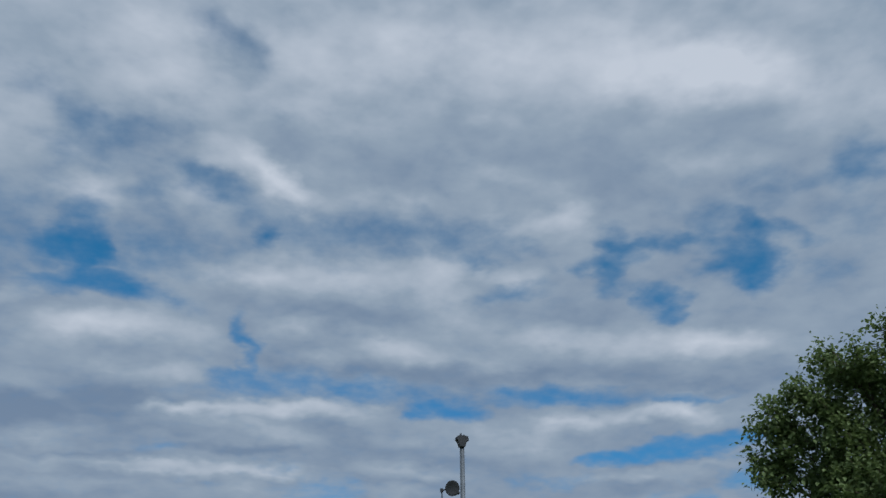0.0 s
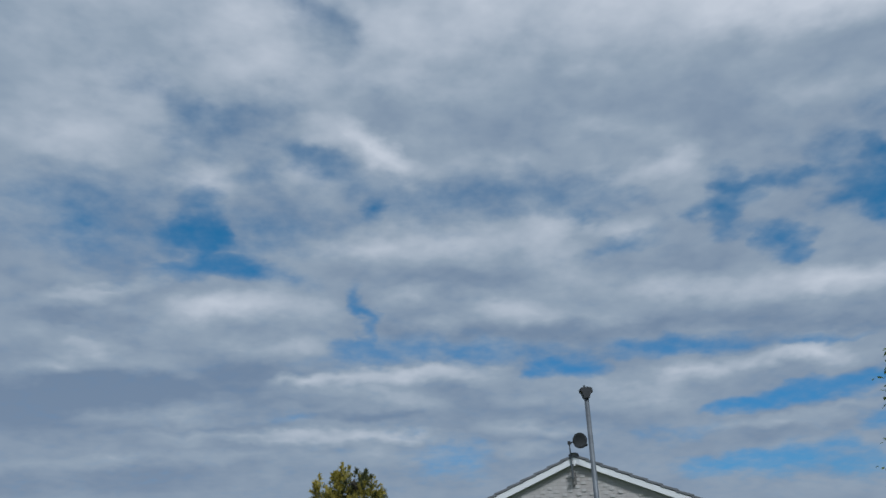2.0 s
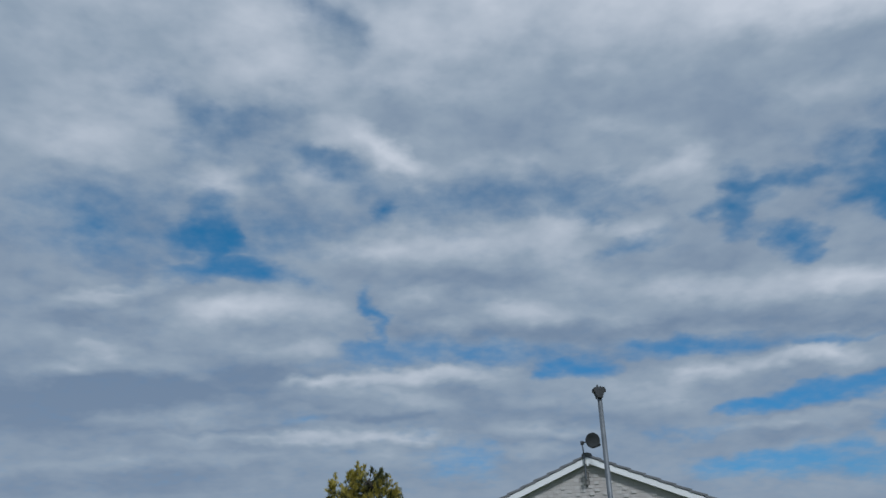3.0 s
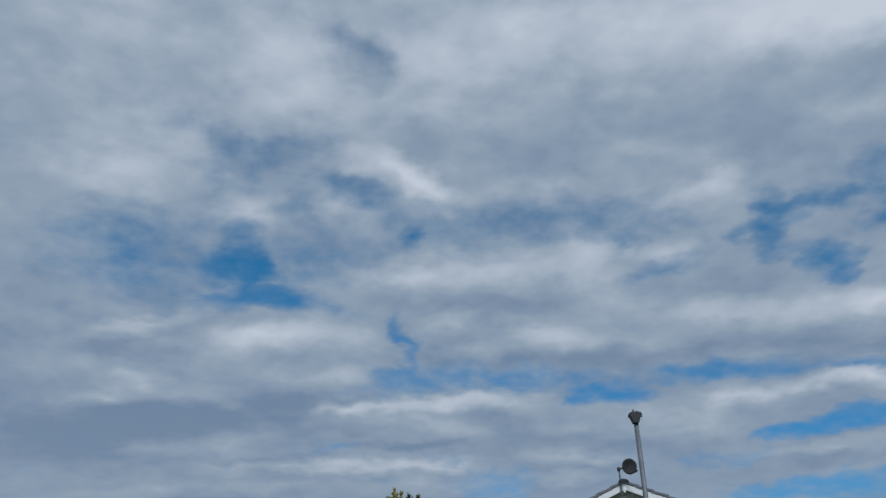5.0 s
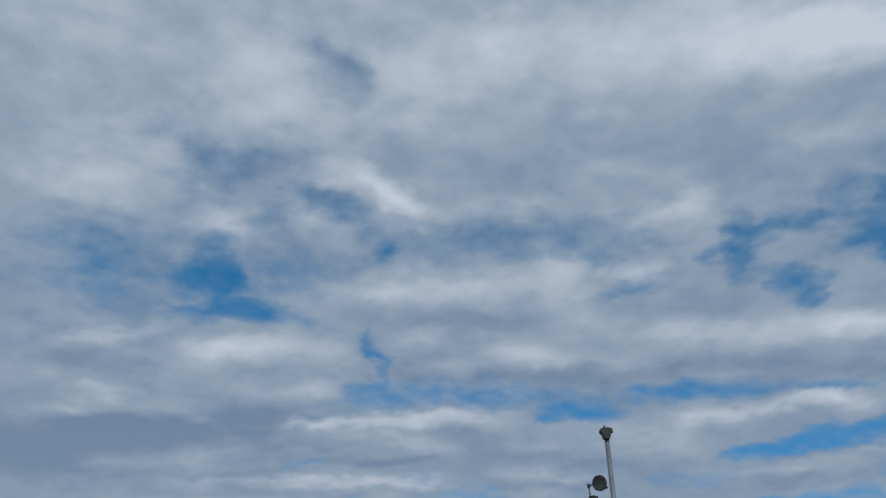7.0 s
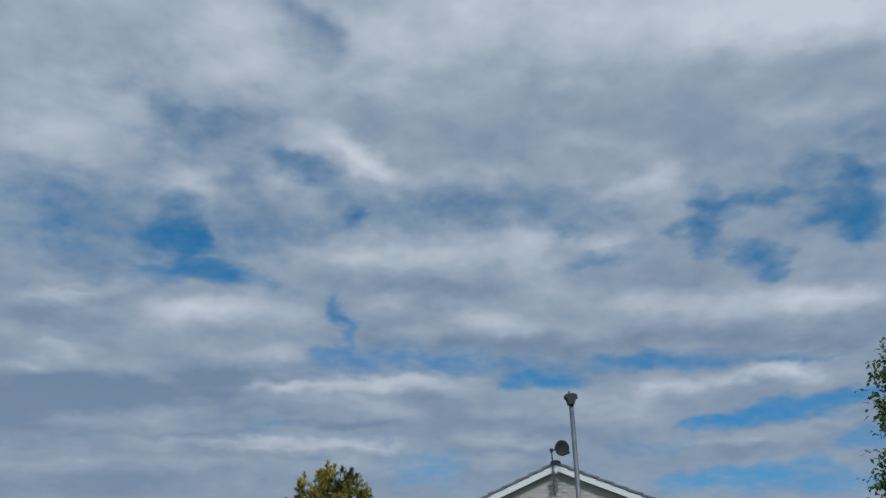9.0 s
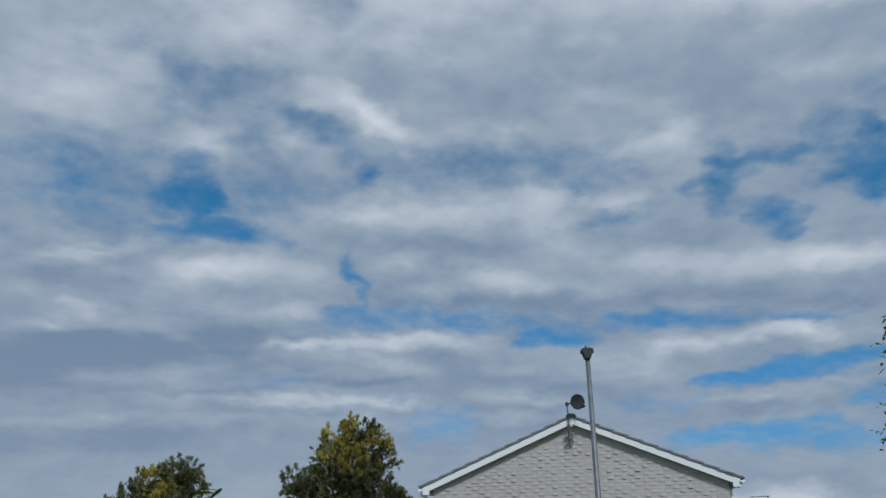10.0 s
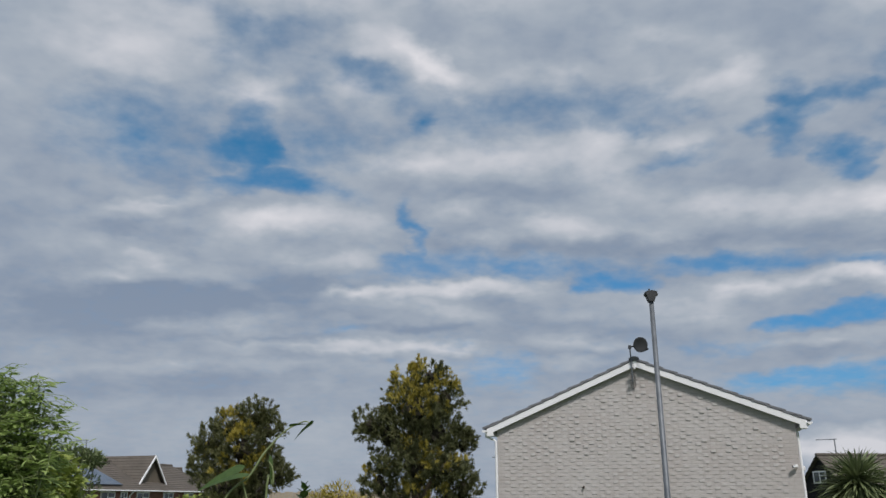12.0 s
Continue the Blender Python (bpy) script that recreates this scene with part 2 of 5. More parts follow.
shade(-19.2, 10.6, 3.1, 0.39, 4, 0.24)
shade(-16.4, 8.0, 5.3, 0.35, 2, 0.28)
shade(-1.1, 11.8, 4.0, 0.31, 0, 0.24)
shade(8.8, 27.0, 5.4, 1.05, -3, 0.22)
shade(-6.8, 25.8, 4.4, 1.51, 3, 0.2)
shade(-18.9, 24.4, 3.9, 2.06, 8, 0.2)
shade(-13.5, 31.0, 5.3, 1.72, 7, 0.18)
shade(14.2, 11.3, 2.3, 0.31, -3, 0.2)
shade(25.9, 9.1, 3.8, 0.36, -0, 0.2)
shade(-20.6, 12.7, 5.6, 0.72, 4, 0.34)
shade(-26.1, 11.4, 3.4, 0.94, 5, 0.3)
shade(-11.0, 11.8, 2.4, 0.28, 2, 0.2)
shade(-12.9, 10.0, 5.1, 0.27, 2, 0.28)
shade(-20.0, 7.1, 7.4, 0.33, 2, 0.24)
shade(-2.9, 12.0, 3.3, 0.32, 0, 0.2)
shade(24.5, 11.5, 2.1, 0.52, -0, 0.1)


def bells(rows):
    """A node group that adds up soft round swells over the azimuth and elevation that it is given."""
    tree = bpy.data.node_groups.new("swells", "ShaderNodeTree")
    tree.interface.new_socket("Vector", in_out="INPUT", socket_type="NodeSocketVector")
    tree.interface.new_socket("Value", in_out="OUTPUT", socket_type="NodeSocketFloat")
    at = tree.nodes.new("NodeGroupInput").outputs[0]
    total = None
    for az, el, wide, high, tilt, weight in rows:
        g = tree.nodes.new("ShaderNodeTexGradient")
        g.gradient_type = "SPHERICAL"
        tm = g.texture_mapping
        tm.vector_type = "TEXTURE"
        tm.translation, tm.rotation, tm.scale = (az, el, 0), (0, 0, radians(tilt)), (wide * 1.9, high * 1.9, 1)
        add = tree.nodes.new("ShaderNodeMath")
        add.operation = "MULTIPLY_ADD"
        add.inputs[1].default_value, add.inputs[2].default_value = weight, 0.0
        tree.links.new(at, g.inputs[0])
        tree.links.new(g.outputs["Fac"], add.inputs[0])
        if total is not None:
            tree.links.new(total, add.inputs[2])
        total = add.outputs[0]
    tree.links.new(total, tree.nodes.new("NodeGroupOutput").inputs[0])
    return tree


sums = {}
before = None
for kind, rows in clouds.items():
    sums[kind] = None
    for first in range(0, len(rows), 12):
        where = place
        if before is not None:
            order = wnode("ShaderNodeVectorMath", operation="MULTIPLY_ADD")
            order.inputs[1].default_value = (0, 0, 1e-9)
            wt.links.new(before, order.inputs[0])
            wt.links.new(place, order.inputs[2])
            where = order.outputs[0]
        node = wt.nodes.new("ShaderNodeGroup")
        node.node_tree = bells(rows[first:first + 12])
        wt.links.new(where, node.inputs[0])
        before = node.outputs[0]
        sums[kind] = before if sums[kind] is None else wmath("ADD", sums[kind], before)

nishita = wt.nodes.new("ShaderNodeTexSky")
nishita.sky_type = "NISHITA"
nishita.sun_disc = False
nishita.sun_elevation, nishita.sun_rotation = radians(SUN_EL), radians(SUN_AZ)
nishita.ozone_density = 3.0
high = wmath("DIVIDE", elevation, 24.0, None, True)
blue = wvec("MULTIPLY", nishita.outputs[0], wmix(high, (0.034, 0.066, 0.098, 1), (0.027, 0.083, 0.098, 1)))
vary = wmath("SUBTRACT", broad.outputs["Fac"], 0.5)
grain = wmath("SUBTRACT", fine.outputs["Fac"], 0.5)
# holes that overlap deepen one another less and less
holes = wmath("SUBTRACT", 1.0, wmath("POWER", 0.19, sums["gap"]))
thick = wmath("MULTIPLY_ADD", holes, -1.2, 1.03)
thick = wmath("ADD", thick, wmath("MULTIPLY", sums["billow"], 0.14))
thick = wmath("MULTIPLY_ADD", wmath("SUBTRACT", heaps.outputs["Fac"], 0.5), 0.7, thick)
thick = wmath("MULTIPLY_ADD", vary, 0.3, wmath("MULTIPLY_ADD", grain, 0.4, thick))
cover = wt.nodes.new("ShaderNodeMapRange")
cover.interpolation_type = "SMOOTHSTEP"
cover.inputs["From Min"].default_value, cover.inputs["From Max"].default_value = -0.22, 1.08
wt.links.new(thick, cover.inputs["Value"])
glow = wmath("SUBTRACT", sums["billow"], sums["shade"])
glow = wmath("MULTIPLY_ADD", glow, 0.76, 0.28)
glow = wmath("MULTIPLY_ADD", vary, 0.35, wmath("MULTIPLY_ADD", grain, 0.22, wmath("MULTIPLY_ADD", wmath("SUBTRACT", heaps.outputs["Fac"], 0.5), 0.16, glow)))
glow = wmath("MULTIPLY_ADD", wmath("SUBTRACT", puffs.outputs["Fac"], 0.5), 0.55, glow)
glow = wmath("SMOOTH_MAX", glow, 0.02, 0.18)
rise = wmath("MINIMUM", wmath("MAXIMUM", wmath("MULTIPLY", wmath("SUBTRACT", elevation, 19.0), 0.012), -0.06), 0.24)
glow = wmath("ADD", glow, rise)
ramp = wt.nodes.new("ShaderNodeValToRGB")
wt.links.new(glow, ramp.inputs[0])
ramp.color_ramp.elements[0].position, ramp.color_ramp.elements[0].color = 0.0, (0.197, 0.258, 0.354, 1)
ramp.color_ramp.elements[1].position, ramp.color_ramp.elements[1].color = 1.0, (0.63, 0.645, 0.69, 1)
e = ramp.color_ramp.elements.new(0.45)
e.color = (0.338, 0.394, 0.462, 1)
haze = wmath("MULTIPLY", wmath("DIVIDE", wmath("SUBTRACT", 14.0, elevation), 11.0, None, True), 0.3)
heaven = wmix(cover.outputs[0], blue, wmix(haze, ramp.outputs[0], (0.37, 0.415, 0.475, 1)))
back = wt.nodes.new("ShaderNodeBackground")
wt.links.new(heaven, back.inputs["Color"])
back.inputs["Strength"].default_value = 1.0
wt.links.new(back.outputs[0], wt.nodes.new("ShaderNodeOutputWorld").inputs[0])

sun = new("sun", bpy.data.lights.new("sun", "SUN"))
sun.data.energy, sun.data.angle, sun.data.color = 2.8, radians(9), (1.0, 0.965, 0.93)
a, h = radians(SUN_AZ), radians(SUN_EL)
sun.matrix_world = look((0, 0, 0), (-math.sin(a) * math.cos(h), -math.cos(a) * math.cos(h), -math.sin(h)))
sun.location = (30, -30, 60)


# ---- materials ----
def material(name, low, high, rough=0.7, scale=6.0, bump=0.15, metal=0.0, fine_scale=60.0, islands=0.0, spec=0.4, thin=0.0):
    """Two colours mixed by broad and fine noise, with fine relief; islands: how much each loose piece differs."""
    m = bpy.data.materials.new(name)
    m.use_nodes = True
    nt = m.node_tree
    bsdf = nt.nodes["Principled BSDF"]
    co = nt.nodes.new("ShaderNodeTexCoord").outputs["Object"]
    n1, n2 = nt.nodes.new("ShaderNodeTexNoise"), nt.nodes.new("ShaderNodeTexNoise")
    for n, s in ((n1, scale), (n2, fine_scale)):
        n.inputs["Scale"].default_value, n.inputs["Detail"].default_value = s, 4
        nt.links.new(co, n.inputs["Vector"])
    mean = nt.nodes.new("ShaderNodeMath")
    mean.operation = "MULTIPLY_ADD"
    nt.links.new(n2.outputs["Fac"], mean.inputs[0])
    mean.inputs[1].default_value = 0.5
    half = nt.nodes.new("ShaderNodeMath")
    half.operation = "MULTIPLY"
    nt.links.new(n1.outputs["Fac"], half.inputs[0])
    half.inputs[1].default_value = 0.6
    nt.links.new(half.outputs[0], mean.inputs[2])
    fac = mean.outputs[0]
    if islands:
        geo = nt.nodes.new("ShaderNodeNewGeometry")
        obj = nt.nodes.new("ShaderNodeObjectInfo")
        both = nt.nodes.new("ShaderNodeMath")
        both.operation = "ADD"
        nt.links.new(geo.outputs["Random Per Island"], both.inputs[0])
        nt.links.new(obj.outputs["Random"], both.inputs[1])
        k = nt.nodes.new("ShaderNodeMath")
        k.operation = "MULTIPLY_ADD"
        nt.links.new(both.outputs[0], k.inputs[0])
        k.inputs[1].default_value = islands
        nt.links.new(fac, k.inputs[2])
        fac = k.outputs[0]
    ramp = nt.nodes.new("ShaderNodeValToRGB")
    ramp.color_ramp.elements[0].position, ramp.color_ramp.elements[0].color = 0.32, (*low, 1)
    ramp.color_ramp.elements[1].position, ramp.color_ramp.elements[1].color = 0.75 + islands, (*high, 1)
    nt.links.new(fac, ramp.inputs[0])
    nt.links.new(ramp.outputs[0], bsdf.inputs["Base Color"])
    bsdf.inputs["Roughness"].default_value, bsdf.inputs["Metallic"].default_value = rough, metal
    bsdf.inputs["Specular IOR Level"].default_value = spec
    if bump:
        b = nt.nodes.new("ShaderNodeBump")
        b.inputs["Strength"].default_value, b.inputs["Distance"].default_value = bump, 0.01
        nt.links.new(n2.outputs["Fac"], b.inputs["Height"])
        nt.links.new(b.outputs[0], bsdf.inputs["Normal"])
    if thin:
        tr = nt.nodes.new("ShaderNodeBsdfTranslucent")
        mix = nt.nodes.new("ShaderNodeMixShader")
        mix.inputs[0].default_value = thin
        nt.links.new(ramp.outputs[0], tr.inputs[0])
        nt.links.new(bsdf.outputs[0], mix.inputs[1])
        nt.links.new(tr.outputs[0], mix.inputs[2])
        nt.links.new(mix.outputs[0], nt.nodes["Material Output"].inputs[0])
    return m


def brickwork(name, low, high, joint, size, strength=0.5):
    """Courses of brick on an upright wall, seen in the wall's own x and z."""
    m = material(name, low, high, 0.85, 1.1, 0.2, fine_scale=35)
    nt = m.node_tree
    bsdf = nt.nodes["Principled BSDF"]
    co = nt.nodes.new("ShaderNodeTexCoord").outputs["Object"]
    sep, com = nt.nodes.new("ShaderNodeSeparateXYZ"), nt.nodes.new("ShaderNodeCombineXYZ")
    nt.links.new(co, sep.inputs[0])
    nt.links.new(sep.outputs[0], com.inputs[0])
    nt.links.new(sep.outputs[2], com.inputs[1])
    br = nt.nodes.new("ShaderNodeTexBrick")
    nt.links.new(com.outputs[0], br.inputs["Vector"])
    br.inputs["Scale"].default_value = 1.0
    br.inputs["Brick Width"].default_value, br.inputs["Row Height"].default_value = size
    br.inputs["Mortar Size"].default_value = 0.006
    br.inputs["Mortar Smooth"].default_value = 0.4
    br.inputs["Color1"].default_value, br.inputs["Color2"].default_value = (0.92, 0.92, 0.92, 1), (1, 1, 1, 1)
    br.inputs["Mortar"].default_value = (*joint, 1)
    mul = nt.nodes.new("ShaderNodeMix")
    mul.data_type, mul.blend_type = "RGBA", "MULTIPLY"
    mul.inputs[0].default_value = 1.0
    link = bsdf.inputs["Base Color"].links[0]
    nt.links.new(link.from_socket, mul.inputs[6])
    nt.links.new(br.outputs["Color"], mul.inputs[7])
    nt.links.new(mul.outputs[2], bsdf.inputs["Base Color"])
    b = nt.nodes.new("ShaderNodeBump")
    b.invert = True
    b.inputs["Strength"].default_value, b.inputs["Distance"].default_value = strength, 0.008
    nt.links.new(br.outputs["Fac"], b.inputs["Height"])
    nt.links.new(bsdf.inputs["Normal"].links[0].from_socket, b.inputs["Normal"])
    nt.links.new(b.outputs[0], bsdf.inputs["Normal"])
    return m


M_BUFF = brickwork("buff_painted_brick", (0.44, 0.40, 0.385), (0.54, 0.53, 0.525), (0.82, 0.83, 0.82), (0.22, 0.080))
M_BUFF_LOOSE = material("buff_projecting_brick", (0.44, 0.41, 0.395), (0.55, 0.54, 0.535), 0.85, 2.0, 0.2, fine_scale=40, islands=0.05)
M_RED = brickwork("red_brown_brick", (0.16, 0.075, 0.055), (0.26, 0.13, 0.10), (0.9, 0.9, 0.9), (0.225, 0.075))
M_WHITE = material("white_plastic_trim", (0.80, 0.815, 0.84), (0.88, 0.895, 0.92), 0.4, 2.0, 0.03)
M_SOFFIT = material("grey_soffit_board", (0.45, 0.45, 0.44), (0.6, 0.6, 0.59), 0.6, 2.0, 0.05)
M_TILE = material("grey_brown_roof_tile", (0.11, 0.118, 0.132), (0.21, 0.22, 0.238), 0.85, 3.0, 0.4, fine_scale=40, islands=0.1)
M_FARTILE = material("brown_roof_tile", (0.055, 0.050, 0.043), (0.12, 0.105, 0.09), 0.85, 1.2, 0.4, fine_scale=10, islands=0.1)
M_STEEL = material("galvanised_steel", (0.085, 0.098, 0.115), (0.18, 0.20, 0.22), 0.55, 5.0, 0.1, metal=0.4)
M_DARK = material("dark_grey_plastic", (0.020, 0.023, 0.027), (0.045, 0.048, 0.053), 0.55, 6.0, 0.1)
M_BRACKET = material("weathered_bracket", (0.09, 0.09, 0.09), (0.24, 0.235, 0.23), 0.7, 14.0, 0.3)
M_RUST = material("rusty_dark_iron", (0.035, 0.03, 0.028), (0.09, 0.075, 0.065), 0.8, 8.0, 0.3)
M_CLAD = material("black_stained_cladding", (0.008, 0.008, 0.010), (0.018, 0.018, 0.022), 0.8, 2.0, 0.3, spec=0.2)
M_GLASS = material("window_glass", (0.05, 0.06, 0.07), (0.07, 0.08, 0.09), 0.05, 1.0, 0.0, spec=0.6)
M_SOLAR = material("solar_cell", (0.06, 0.075, 0.10), (0.10, 0.12, 0.15), 0.2, 1.0, 0.0, spec=1.0)
M_FENCE = material("weathered_fence_board", (0.22, 0.19, 0.14), (0.38, 0.33, 0.26), 0.8, 3.0, 0.3, islands=0.1)
M_GRASS = material("garden_grass", (0.03, 0.05, 0.012), (0.08, 0.11, 0.03), 0.9, 0.8, 0.5, fine_scale=25)
M_BARK = material("grey_brown_bark", (0.055, 0.042, 0.03), (0.14, 0.11, 0.085), 0.9, 8.0, 0.6)
M_CONIFER = material("dark_conifer_green", (0.032, 0.042, 0.024), (0.165, 0.175, 0.07), 0.75, 2.0, 0.0, islands=0.22, thin=0.15)
M_HUNG = material("brown_hung_tile", (0.10, 0.085, 0.065), (0.17, 0.145, 0.115), 0.85, 1.5, 0.3, fine_scale=12)
# near-black brown that stands in for the shade deep inside the conifers
M_CORE_SHADE = material("core_shade_brown", (0.012, 0.011, 0.008), (0.04, 0.035, 0.022), 0.9, 14.0, 0.6, fine_scale=60)
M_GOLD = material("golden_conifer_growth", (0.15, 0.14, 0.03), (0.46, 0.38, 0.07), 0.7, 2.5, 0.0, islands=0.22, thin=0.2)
M_MAPLE = material("broad_leaf_green", (0.07, 0.105, 0.042), (0.17, 0.235, 0.08), 0.65, 1.5, 0.0, islands=0.22, thin=0.42)
M_ELDER = material("fresh_leaf_green", (0.14, 0.22, 0.07), (0.46, 0.58, 0.21), 0.55, 3.0, 0.0, islands=0.25, thin=0.48)
M_LIME = material("yellow_green_leaf", (0.13, 0.19, 0.035), (0.30, 0.36, 0.09), 0.5, 3.0, 0.0, islands=0.2, thin=0.35)
M_BIND = material("climber_leaf_green", (0.03, 0.065, 0.015), (0.075, 0.135, 0.032), 0.45, 20.0, 0.1, fine_scale=150, thin=0.3)
M_STEM = material("pale_green_stem", (0.12, 0.16, 0.06), (0.22, 0.26, 0.12), 0.5, 20.0, 0.1, fine_scale=150)
M_SWORD = material("sword_leaf_green", (0.07, 0.10, 0.05), (0.22, 0.27, 0.13), 0.45, 2.0, 0.0, islands=0.22, thin=0.15)


# ---- mesh building ----
class Shape:
    """A bag of vertices and faces that becomes one mesh."""

    def __init__(self):
        self.v, self.f = [], []

    def add(self, verts, faces):
        n = len(self.v)
        self.v += [tuple(p) for p in verts]
        self.f += [tuple(n + i for i in face) for face in faces]
        return self

    def box(self, x0, x1, y0, y1, z0, z1, m=None, edge=0.0):
        if edge:
            b = bmesh.new()
            bmesh.ops.create_cube(b, size=1.0)
            for p in b.verts:
                p.co = Vector(((x0 + x1) / 2 + p.co.x * (x1 - x0), (y0 + y1) / 2 + p.co.y * (y1 - y0), (z0 + z1) / 2 + p.co.z * (z1 - z0)))
            bmesh.ops.bevel(b, geom=list(b.edges), offset=edge, segments=2, affect="EDGES", profile=0.5)
            b.verts.index_update()
            vs, fs = [p.co.copy() for p in b.verts], [[p.index for p in q.verts] for q in b.faces]
            b.free()
        else:
            vs = [Vector((x, y, z)) for z in (z0, z1) for y in (y0, y1) for x in (x0, x1)]
            fs = [(0, 2, 3, 1), (4, 5, 7, 6), (0, 1, 5, 4), (2, 6, 7, 3), (0, 4, 6, 2), (1, 3, 7, 5)]
        return self.add([m @ p for p in vs] if m else vs, fs)

    def prism(self, outline, y0, y1):
        """An outline in x and z, pushed from y0 to y1."""
        n = len(outline)
        vs = [(x, y0, z) for x, z in outline] + [(x, y1, z) for x, z in outline]
        fs = [tuple(range(n)), tuple(range(2 * n - 1, n - 1, -1))] + [(i, i + n, (i + 1) % n + n, (i + 1) % n) for i in range(n)]
        return self.add(vs, fs)

    def tube(self, path, radii, sides=10, caps=True):
        path = [Vector(p) for p in path]
        side = None
        rings = []
        for i, p in enumerate(path):
            t = (path[min(i + 1, len(path) - 1)] - path[max(i - 1, 0)]).normalized()
            if side is None:
                side = t.orthogonal().normalized()
            side = (side - t * side.dot(t)).normalized()
            up = t.cross(side)
            r = radii[i] if isinstance(radii, (list, tuple)) else radii
            rings += [p + (side * math.cos(k * math.tau / sides) + up * math.sin(k * math.tau / sides)) * r for k in range(sides)]
        fs = [(i * sides + k, i * sides + (k + 1) % sides, (i + 1) * sides + (k + 1) % sides, (i + 1) * sides + k)
              for i in range(len(path) - 1) for k in range(sides)]
        if caps:
            fs += [tuple(range(sides - 1, -1, -1)), tuple(range((len(path) - 1) * sides, len(path) * sides))]
        return self.add(rings, fs)

    def lathe(self, profile, m=None, sides=24):
        vs = [Vector((r * math.cos(k * math.tau / sides), r * math.sin(k * math.tau / sides), z)) for r, z in profile for k in range(sides)]
        fs = [(i * sides + k, i * sides + (k + 1) % sides, (i + 1) * sides + (k + 1) % sides, (i + 1) * sides + k)
              for i in range(len(profile) - 1) for k in range(sides)]
        return self.add([m @ p for p in vs] if m else vs, fs)

    def mesh(self, name, mat, smooth=False):
        me = bpy.data.meshes.new(name)
        me.from_pydata(self.v, [], self.f)
        me.update()
        me.materials.append(mat)
        if smooth:
            me.polygons.foreach_set("use_smooth", [True] * len(me.polygons))
        return me


def part(name, shape, mat, parent, label="", smooth=False):
    ob = new(name, shape.mesh(name, mat, smooth) if isinstance(shape, Shape) else shape)
    ob.parent = parent
    if label:
        tagged(ob, label)
    return ob


def thing(name, m, label, category, group="", kind=""):
    ob = new(name)
    ob.empty_display_size = 0.2
    ob.matrix_world = m
    return tagged(ob, label, category, group, kind)


def ground_height(x, y):
    """The garden stands on a bank above the houses' ground."""
    t = min(max((y - 3.0) / 10.0, 0.0), 1.0)
    return 1.75 * (1 - t * t * (3 - 2 * t)) + 0.03 * math.sin(x * 1.7) * math.cos(y * 1.3)


# ---- ground ----
g = Shape()
xs = [-2500, -600, -200, -80] + [-40 + 2 * i for i in range(41)] + [80, 200, 600, 2500]
ys = [-2500, -600, -200, -80, -40, -20] + [-10 + i for i in range(41)] + [40, 60, 100, 200, 600, 2500]
g.add([(x, y, ground_height(x, y)) for y in ys for x in xs],
      [(j * len(xs) + i, j * len(xs) + i + 1, (j + 1) * len(xs) + i + 1, (j + 1) * len(xs) + i) for j in range(len(ys) - 1) for i in range(len(xs) - 1)])
tagged(part("ground", g, M_GRASS, None, "rough garden grass falling from a low bank", True), category="ground", kind="structure")

# ---- the gabled house ----
HX, HY, HTURN = 4.555, 19.0, -15.63
HALF, WALL, TOP, SLOPE = 3.60, 3.36, 6.45, 0.414     # half width over the barge boards, half wall, ridge, rise per run
DEEP = 9.0
H = pose(HX, HY, 0, 0, 0, HTURN)
house = thing("house", H, "two-storey house with blank buff brick gable and white barge boards", "house")


def verge(x):
    return TOP - SLOPE * abs(x)


s = Shape()
s.prism([(-WALL, 0), (WALL, 0), (WALL, verge(WALL) - 0.12), (0, TOP - 0.12), (-WALL, verge(WALL) - 0.12)], -0.06, DEEP)
gable = part("wall", s, M_BUFF, house, "buff painted brick gable wall with projecting bricks")
for side, name in ((-1, "barge_board"), (1, "barge_board")):
    s = Shape()
    pts = [(0, TOP), (side * HALF, verge(HALF)), (side * HALF, verge(HALF) - 0.14), (0, TOP - 0.14)]
    s.prism(pts if side < 0 else pts[::-1], -0.17, -0.145)
    # boxed end over the gutter
    s.box(side * (HALF - 0.16), side * HALF, -0.172, 0.1, verge(HALF) - 0.165, verge(HALF) - 0.02) if side > 0 else s.box(-HALF, -HALF + 0.16, -0.172, 0.1, verge(HALF) - 0.165, verge(HALF) - 0.02)
    part(name, s, M_WHITE, house, "white plastic barge board")
    s = Shape()
    pts = [(0, TOP - 0.11), (side * HALF, verge(HALF) - 0.11), (side * HALF, verge(HALF) - 0.13), (0, TOP - 0.13)]
    s.prism(pts if side < 0 else pts[::-1], -0.145, 0.02)
    part("soffit", s, M_SOFFIT, house, "pale grey soffit board")
s = Shape().box(-0.022, 0.022, -0.178, -0.165, TOP - 0.20, TOP - 0.01, None, 0.004)
part("joint_cover", s, M_WHITE, house)
